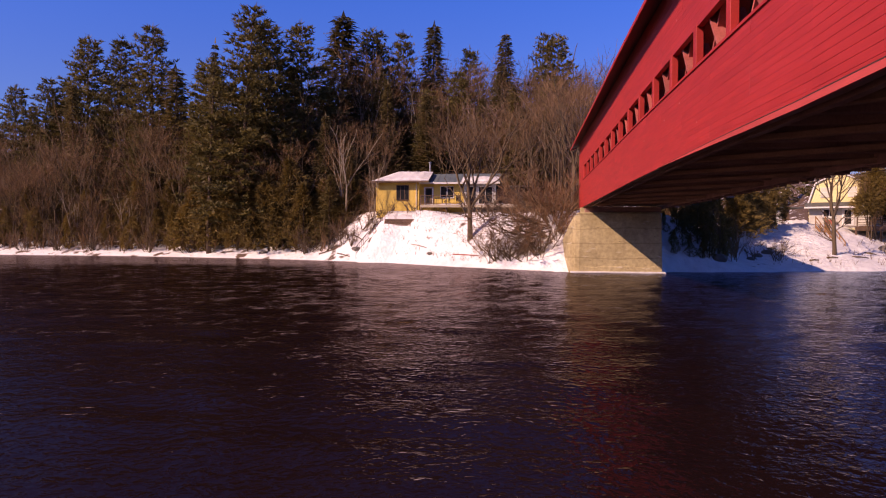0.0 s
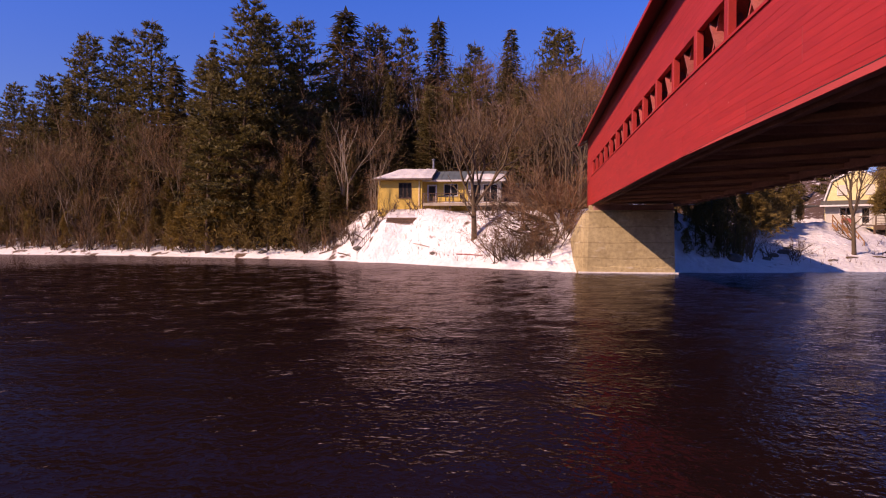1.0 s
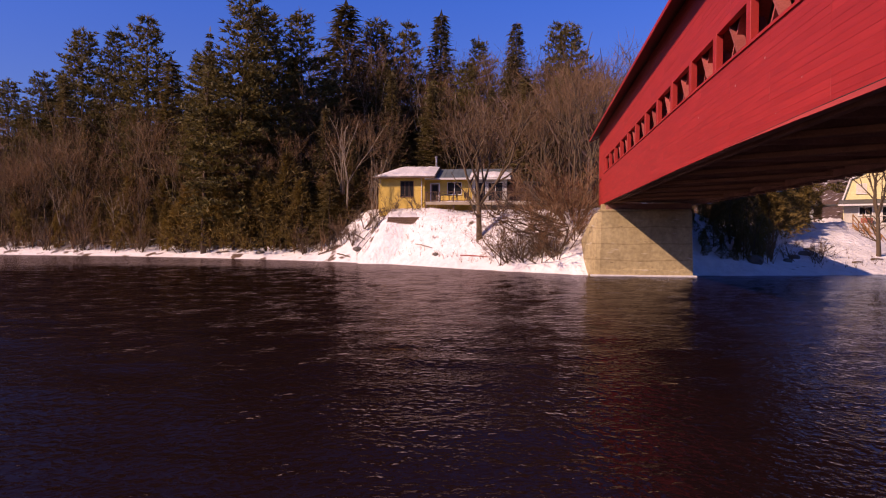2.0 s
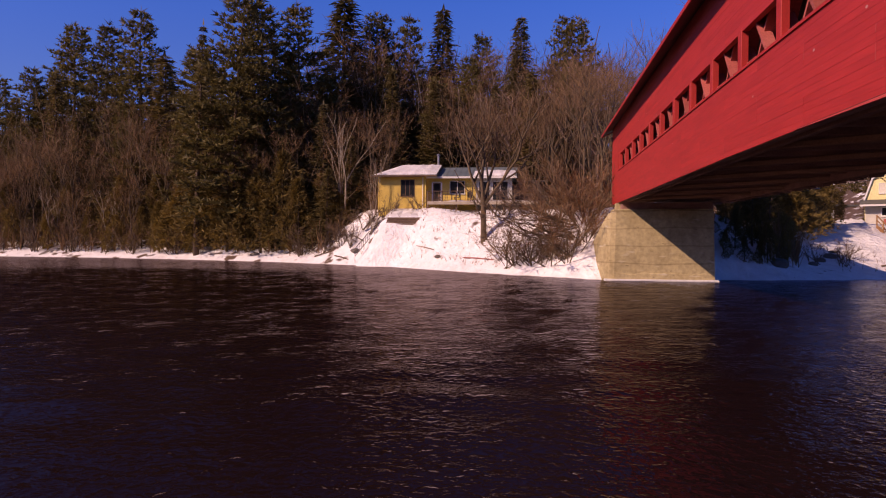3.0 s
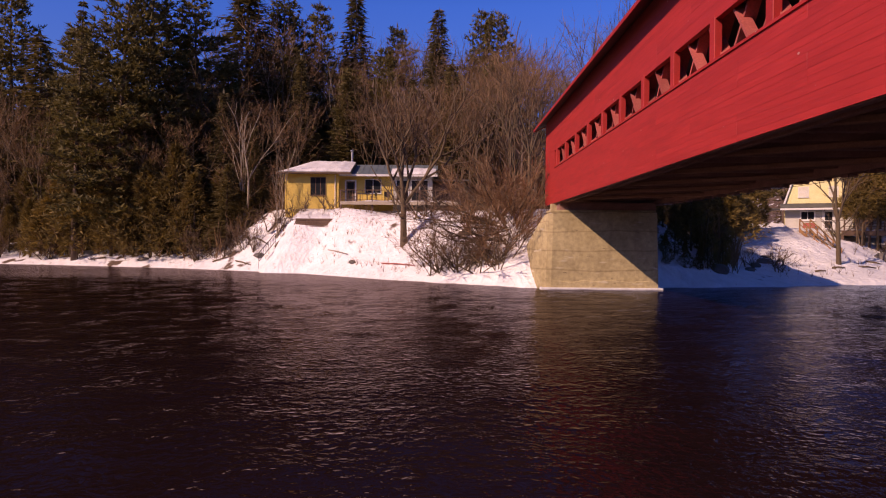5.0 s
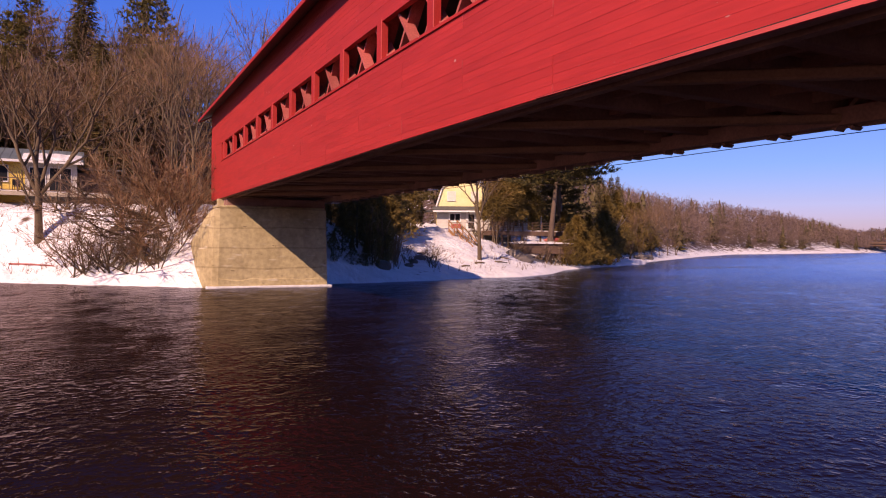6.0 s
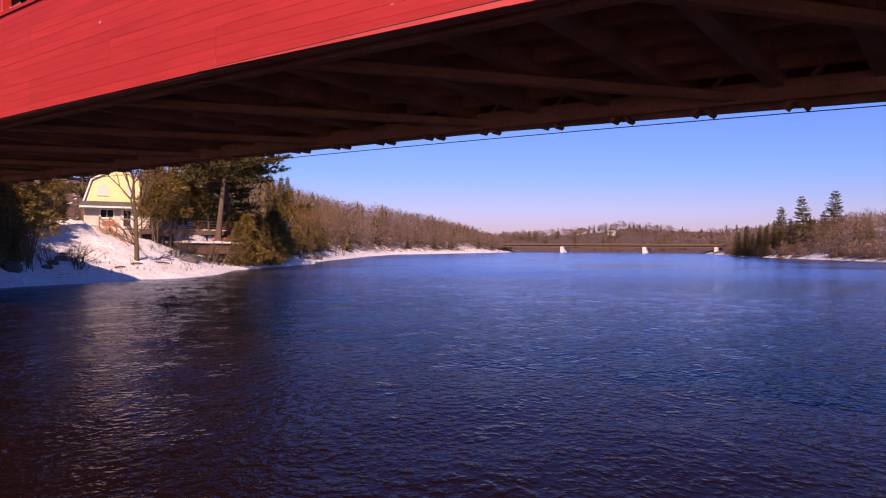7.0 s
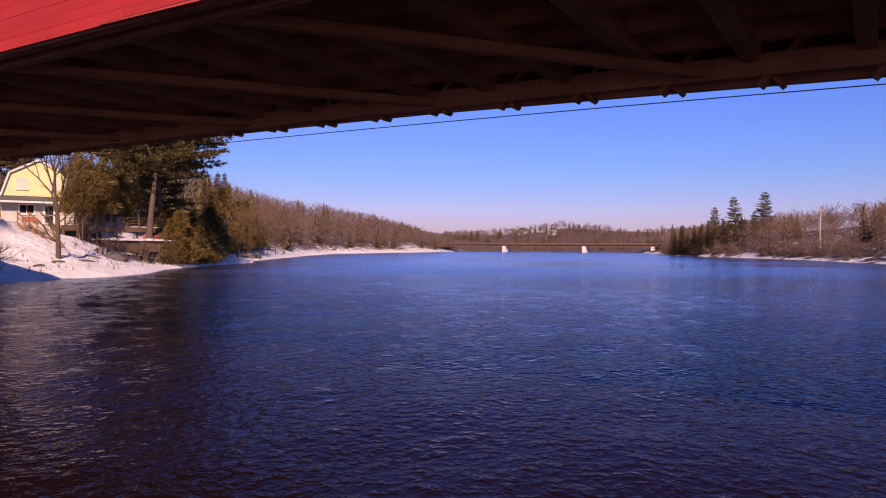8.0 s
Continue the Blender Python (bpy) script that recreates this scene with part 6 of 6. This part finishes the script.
def build_gambrel():
    h = thing("gambrel_house", (33.8, 80, 3.9), "pale yellow gambrel-roofed house with white trim", "house")
    prof = [(31.0, 6.25), (31.65, 8.3), (33.85, 9.5), (36.05, 8.3), (36.7, 6.25)]

    def top(x):
        return float(np.interp(x, [p[0] for p in prof], [p[1] for p in prof]))

    body = Geo()
    for y in (76.0, 84.0):
        body.add([(31.1, y, 3.3), (36.6, y, 3.3)] + [(x, y, z) for x, z in reversed(prof)], [])
    body.f = [tuple(range(7)), tuple(range(13, 6, -1))] + [(i, 7 + i, 7 + (i + 1) % 7, (i + 1) % 7) for i in range(7)]
    part("wall", body, PALE_YELLOW, h)
    lapped_wall(h, PALE_YELLOW, 31.1, 36.6, 76.0, 6.2, 9.45, 0.15, top)
    lapped_wall(h, GREY_WALL, 31.1, 36.6, 76.0, 3.6, 6.1, 0.15)
    for (xa, za), (xb, zb) in zip(prof[:-1], prof[1:]):
        part("roof_slope", Geo().beam((xa, 80.05, za + 0.08), (xb, 80.05, zb + 0.08), 8.4, 0.12, up=(0, 0, 1)), DARK_ROOF, h)
        part("rake_board", Geo().beam((xa, 75.81, za + 0.05), (xb, 75.81, zb + 0.05), 0.05, 0.14), WHITE, h)
    pent = Geo()
    pent.add([(30.7, 75.1, 5.85), (37.0, 75.1, 5.85), (37.0, 76.0, 6.35), (30.7, 76.0, 6.35), (30.7, 75.1, 5.77), (37.0, 75.1, 5.77), (37.0, 76.0, 6.27), (30.7, 76.0, 6.27)],
             [(0, 1, 2, 3), (4, 7, 6, 5), (0, 4, 5, 1), (1, 5, 6, 2), (0, 3, 7, 4)])
    part("pent_roof", pent, DARK_ROOF, h, "dark sloping pent roof above the lower storey")
    part("pent_board", Geo().box((30.7, 75.02, 5.70), (37.0, 75.1, 5.86)), WHITE, h)
    window(h, 32.45, 33.5, 4.85, 5.55, 76.0, 2, w=0.12)
    window(h, 32.2, 33.0, 6.95, 7.85, 76.0, 1, bars=1, pane_mat=BLIND)
    window(h, 34.7, 35.4, 6.95, 7.85, 76.0, 1, bars=1, pane_mat=BLIND)
    part("door_frame", Geo().box((34.15, 75.92, 3.9), (34.28, 75.98, 5.72)).box((35.08, 75.92, 3.9), (35.21, 75.98, 5.72)).box((34.15, 75.92, 5.6), (35.21, 75.98, 5.72)), WHITE, h)
    door = part("door", Geo().box((34.28, 75.94, 3.9), (35.08, 75.975, 5.6)), WHITE, h, "white storm door with dark glass")
    part("door_pane", Geo().box((34.38, 75.92, 4.75), (34.98, 75.938, 5.5)), GLASS, door)
    part("door_pane", Geo().box((34.38, 75.92, 4.05), (34.98, 75.938, 4.65)), GLASS, door)
    part("planter", Geo().box((32.6, 75.3, 4.0), (33.6, 75.7, 4.5), c=0.03), RED_PLASTIC, h, "red box under the window")
    turn = Matrix.Translation((33.85, 76, 0)) @ pose(0, 0, 0, 0, 0, -27) @ Matrix.Translation((-33.85, -76, 0))
    h.matrix_basis = turn @ h.matrix_basis
    sh = thing("shed", (28.2, 78, 3.9), "small dark brown shed with a snowy grey roof", "shed")
    part("wall", Geo().box((27.3, 77, 3.4), (29.3, 79.2, 5.7)), BROWN_WALL, sh)
    part("door", Geo().box((27.7, 76.94, 3.9), (28.5, 76.995, 5.5)), GREY_WALL, sh)
    part("roof", Geo().box((27.0, 76.6, 5.72), (30.6, 79.6, 5.86), c=0.02), DARK_ROOF, sh)
    solid("snow_pile", snow_slab(28.6, 31.2, 74.6, 3.6, 77, 4.3, 0.4, 2), SNOW, "shovelled heap of snow beside the shed", "snow", smooth=True)


def build_stairs():
    s = thing("wooden_stairs", (29.7, 68, 2.5), "orange-brown wooden stairs with handrails down the snowbank", "stairs")
    a, b = Vector((30.05, 71.0, 3.75)), Vector((29.4, 65.1, 1.3))
    side = Vector((0.99, -0.1, 0)).normalized() * 0.42
    for q in (-1, 1):
        part("stringer", Geo().beam(a + side * q, b + side * q, 0.06, 0.26), STAIR_WOOD, s)
        part("handrail", Geo().beam(a + side * q + Vector((0, 0, 0.9)), b + side * q + Vector((0, 0, 0.9)), 0.06, 0.09), STAIR_WOOD, s)
        part("mid_rail", Geo().beam(a + side * q + Vector((0, 0, 0.5)), b + side * q + Vector((0, 0, 0.5)), 0.04, 0.07), STAIR_WOOD, s)
        for i in range(5):
            p = a.lerp(b, i / 4) + side * q
            part("post", Geo().beam(p - Vector((0, 0, 0.5)), p + Vector((0, 0, 0.95)), 0.08, 0.08), STAIR_WOOD, s)
    for i in range(12):
        p = a.lerp(b, (i + 0.5) / 12)
        part("tread", Geo().beam(p - side, p + side, 0.27, 0.04), STAIR_WOOD, s)


def build_white_house():
    h = thing("white_house", (39.5, 80, 3.8), "white gabled house half hidden behind trees and a deck", "house")
    body = Geo()
    for y in (76.8, 84):
        body.add([(37.6, y, 3.2), (42.4, y, 3.2), (42.4, y, 6.4), (40.0, y, 8.7), (37.6, y, 6.4)], [])
    body.f = [(0, 1, 2, 3, 4), (9, 8, 7, 6, 5)] + [(i, 5 + i, 5 + (i + 1) % 5, (i + 1) % 5) for i in range(5)]
    part("wall", body, WHITE, h)
    for a, b in (((37.2, 6.05), (40.0, 8.75)), ((40.0, 8.75), (42.8, 6.05))):
        part("roof_slope", Geo().beam((a[0], 80.2, a[1] + 0.1), (b[0], 80.2, b[1] + 0.1), 8.4, 0.12), DARK_ROOF, h)
    part("porch_roof", Geo().box((37.4, 74.9, 5.6), (43.2, 76.8, 5.75), c=0.02), DARK_ROOF, h)
    for x in (37.6, 40.2, 43.0):
        part("porch_post", Geo().box((x - 0.07, 75.0, 3.7), (x + 0.07, 75.14, 5.6), c=0.01), WHITE, h)
    window(h, 38.4, 39.4, 4.4, 5.5, 76.8, 2)
    window(h, 40.6, 41.6, 4.4, 5.5, 76.8, 2)
    window(h, 39.6, 40.4, 6.4, 7.5, 76.8, 1, bars=1)


def build_boulder(x, y, z, s, seed):
    g = Geo()
    bm = bmesh.new()
    bmesh.ops.create_icosphere(bm, subdivisions=2, radius=1)
    g.add([Vector((v.co.x * s * 1.3, v.co.y * s, v.co.z * s * 0.7)) * (1 + 0.35 * noise.noise(v.co * 1.3 + Vector((seed, 0, 0)))) + Vector((x, y, z)) for v in bm.verts], [[v.index for v in f.verts] for f in bm.faces])
    bm.free()
    return solid("boulder", g, ROCK, "grey boulder sticking out of the snow", "rock", "boulders on the bank")


def build_log(x0, y0, x1, y1, r, mat, name="log", label="bare log lying on the snow", lift=0.0):
    a, b = Vector((x0, y0, ground_z(x0, y0) + r + lift)), Vector((x1, y1, ground_z(x1, y1) + r + lift))
    return solid(name, Geo().tube([a, a.lerp(b, 0.5) + Vector((0, 0, 0.04)), b], [r, r * 0.9, r * 0.6], 7), mat, label, "log", smooth=True)


def build_far_bridge():
    fb = thing("road_bridge", (420, 200, 0), "long low brown girder bridge on pale piers far up the river", "bridge")
    a, b = Vector((407, 290, 5.0)), Vector((434, 105, 5.0))
    part("girder", Geo().beam(a - Vector((0, 0, 0.85)), b - Vector((0, 0, 0.85)), 8, 1.35), BROWN_WALL, fb)
    part("deck", Geo().beam(a, b, 10, 0.35), BROWN_WALL, fb)
    for off in (-5, 5):
        part("parapet", Geo().beam(a + Vector((off, 0, 0.6)), b + Vector((off, 0, 0.6)), 0.25, 0.5), BROWN_WALL, fb)
    for f in (0.06, 0.37, 0.655, 0.88):
        p = a.lerp(b, f)
        part("pier", Geo().box((p.x - 5, p.y - 1.1, -2), (p.x + 5, p.y + 1.1, 3.9), c=0.3), WHITE, fb)


def build_pole():
    x, y = 190.0, 24.0
    z = ground_z(x, y)
    p = thing("utility_pole", (x, y, z), "grey wooden utility pole with a crossarm on the far bank", "pole")
    part("pole", Geo().tube([(x, y, z - 1), (x, y, z + 9.5)], [0.2, 0.14], 8), PALE_WOOD, p)
    part("crossarm", Geo().box((x - 0.06, y - 1.3, z + 8.7), (x + 0.06, y + 1.3, z + 8.85)), PALE_WOOD, p)


build_bungalow()
build_deck("deck", "pale weathered deck with a dark railing before the bungalow", -9.4, 1.2, 69.4, 72.15, 5.85, 0.92, 1.3, BROWN_WALL, PALE_WOOD, True, 0.14)
build_patio_set()
build_timber_wall()
build_handrail()
build_gambrel()
build_stairs()
build_white_house()
build_deck("deck", "brown wooden deck with railings above the wooded shore", 33.6, 44.0, 71.3, 75.0, 3.75, 0.85, 1.2, BROWN_WALL, BROWN_WALL, True, 0.18, 0.45)
wall2 = thing("retaining_wall", (40, 69.6, 2.2), "low brown timber retaining wall capped with snow", "wall")
for i in range(5):
    part("timber", Geo().box((36.2, 69.2 + 0.03 * i, 1.5 + 0.2 * i), (43.4, 69.5 + 0.03 * i, 1.69 + 0.2 * i), c=0.02), BROWN_WALL, wall2)
solid("terrace_snow", snow_slab(36.2, 43.5, 69.1, 2.5, 70.9, 2.6, 0.2, 7), SNOW, "snow lying on top of the timber wall", "snow", smooth=True)
kay = thing("kayak", (41.2, 70.2, 2.65), "red kayak lying on the snow under the deck", "boat")
part("hull", Geo().tube([(39.9, 70.2, 2.9), (40.4, 70.2, 2.88), (41.2, 70.2, 2.86), (42.0, 70.2, 2.88), (42.5, 70.2, 2.92)], [0.02, 0.2, 0.28, 0.2, 0.02], 10), RED_PLASTIC, kay, smooth=True)
for k, (x, y, s) in enumerate(((-7.3, 61.7, 0.22), (-29, 76.6, 0.4), (33.5, 64.2, 0.7), (35.0, 65.8, 0.6), (34.2, 66.6, 0.8), (16.0, 53.6, 0.5), (72, 91.5, 0.8), (76, 94.2, 0.9), (36.2, 67.4, 0.6), (-16.2, 69.6, 0.35), (-19.5, 72.2, 0.3), (20.2, 58.2, 0.3), (21.4, 59.8, 0.35), (19.2, 56.8, 0.25), (22.2, 61.2, 0.3))):
    build_boulder(x, y, ground_z(x, y) + 0.05, s, k * 3.7)
build_log(-9.8, 65.0, -7.8, 62.8, 0.05, BARK_PALE)
build_log(-5.0, 59.8, -2.6, 57.6, 0.05, RED_PLASTIC, "fence_strip", "strip of faded red plastic fencing half buried in snow")
build_log(33.2, 65.0, 38.2, 67.6, 0.16, BARK_PALE)
for x0, y0, x1, y1 in ((24.2, 58.2, 25.0, 58.4), (26.0, 59.4, 26.9, 59.5), (28.4, 60.4, 29.9, 60.9), (30.6, 63.2, 31.6, 62.9), (-18.5, 70.6, -16.8, 69.2), (-21.0, 72.2, -18.8, 71.4), (-16.9, 71.4, -15.6, 70.1)):
    build_log(x0, y0, x1, y1, 0.07, BARK, "driftwood", "piece of driftwood lying in the snow")
build_log(70, 90.2, 76, 93.6, 0.2, BARK_PALE, lift=0.2)
st2 = thing("wooden_steps", (-57.5, 85.5, 1.5), "pale weathered wooden steps down to the river", "stairs")
for i in range(9):
    q = Vector((-59.2 + 0.42 * i, 84.6 + 0.28 * i, 0.5 + 0.26 * i))
    part("tread", Geo().box(q - Vector((0.2, 0.9, 0.05)), q + Vector((0.2, 0.9, 0.0))), PALE_WOOD, st2)
for off in (-0.9, 0.9):
    part("stringer", Geo().beam((-59.5, 84.4 + off, 0.2), (-55.5, 87.0 + off, 2.7), 0.07, 0.25), PALE_WOOD, st2)
build_far_bridge()
build_pole()


def far_house(x, y, wall, wide, tall):
    z = ground_z(x, y)
    h = thing("house", (x, y, z), "small pale house among the trees of the far ridge", "house", "houses of the far ridge")
    part("wall", Geo().box((x - 4, y - wide / 2, z - 2), (x + 4, y + wide / 2, z + tall)), wall, h)
    roof = Geo()
    for q in (-1, 1):
        roof.add([(x + q * 4.5, y - wide / 2 - 0.5, z + tall), (x + q * 4.5, y + wide / 2 + 0.5, z + tall), (x + q * 4.5, y, z + tall + wide * 0.3)], [])
    roof.f = [(0, 2, 1), (3, 4, 5), (0, 1, 4, 3), (1, 2, 5, 4), (2, 0, 3, 5)]
    part("roof", roof, DARK_ROOF, h)
    for off in (-0.25, 0.25):
        part("window", Geo().box((x - 4.06, y + off * wide - 0.7, z + tall * 0.4), (x - 4.0, y + off * wide + 0.7, z + tall * 0.75)), GLASS, h)


far_house(655, 322, GREY_WALL, 8, 5.0)
far_house(640, 282, GREY_WALL, 7, 4.5)


def dry_weeds():
    """Dead stalks poking out of the snowbank."""
    rng = random.Random(3)
    g = Geo()
    for _ in range(420):
        x = rng.uniform(-16, 3.5)
        y = lerp_table(x, SHORE_X, SHORE_Y) + rng.uniform(0.8, 9)
        if rng.random() < 0.25:
            x = rng.uniform(20, 40)
            y = lerp_table(x, SHORE_X, SHORE_Y) + rng.uniform(1.5, 9)
        z = ground_z(x, y) - 0.05
        for _ in range(rng.randint(2, 5)):
            h = rng.uniform(0.2, 0.7)
            dx, dy = rng.uniform(-0.25, 0.25), rng.uniform(-0.25, 0.25)
            g.add([(x - 0.012, y, z), (x + 0.012, y, z), (x + dx, y + dy, z + h)], [(0, 1, 2)])
            g.add([(x + dx * 0.6, y + dy * 0.6, z + h * 0.6), (x + dx * 0.6 + 0.01, y + dy * 0.6, z + h * 0.62), (x + dx * 1.6, y + dy * 0.4, z + h * 0.9)], [(0, 1, 2)])
    solid("dry_weeds", g, TWIG, "dead brown weed stalks poking through the snow", "weeds", kind="stuff")


dry_weeds()
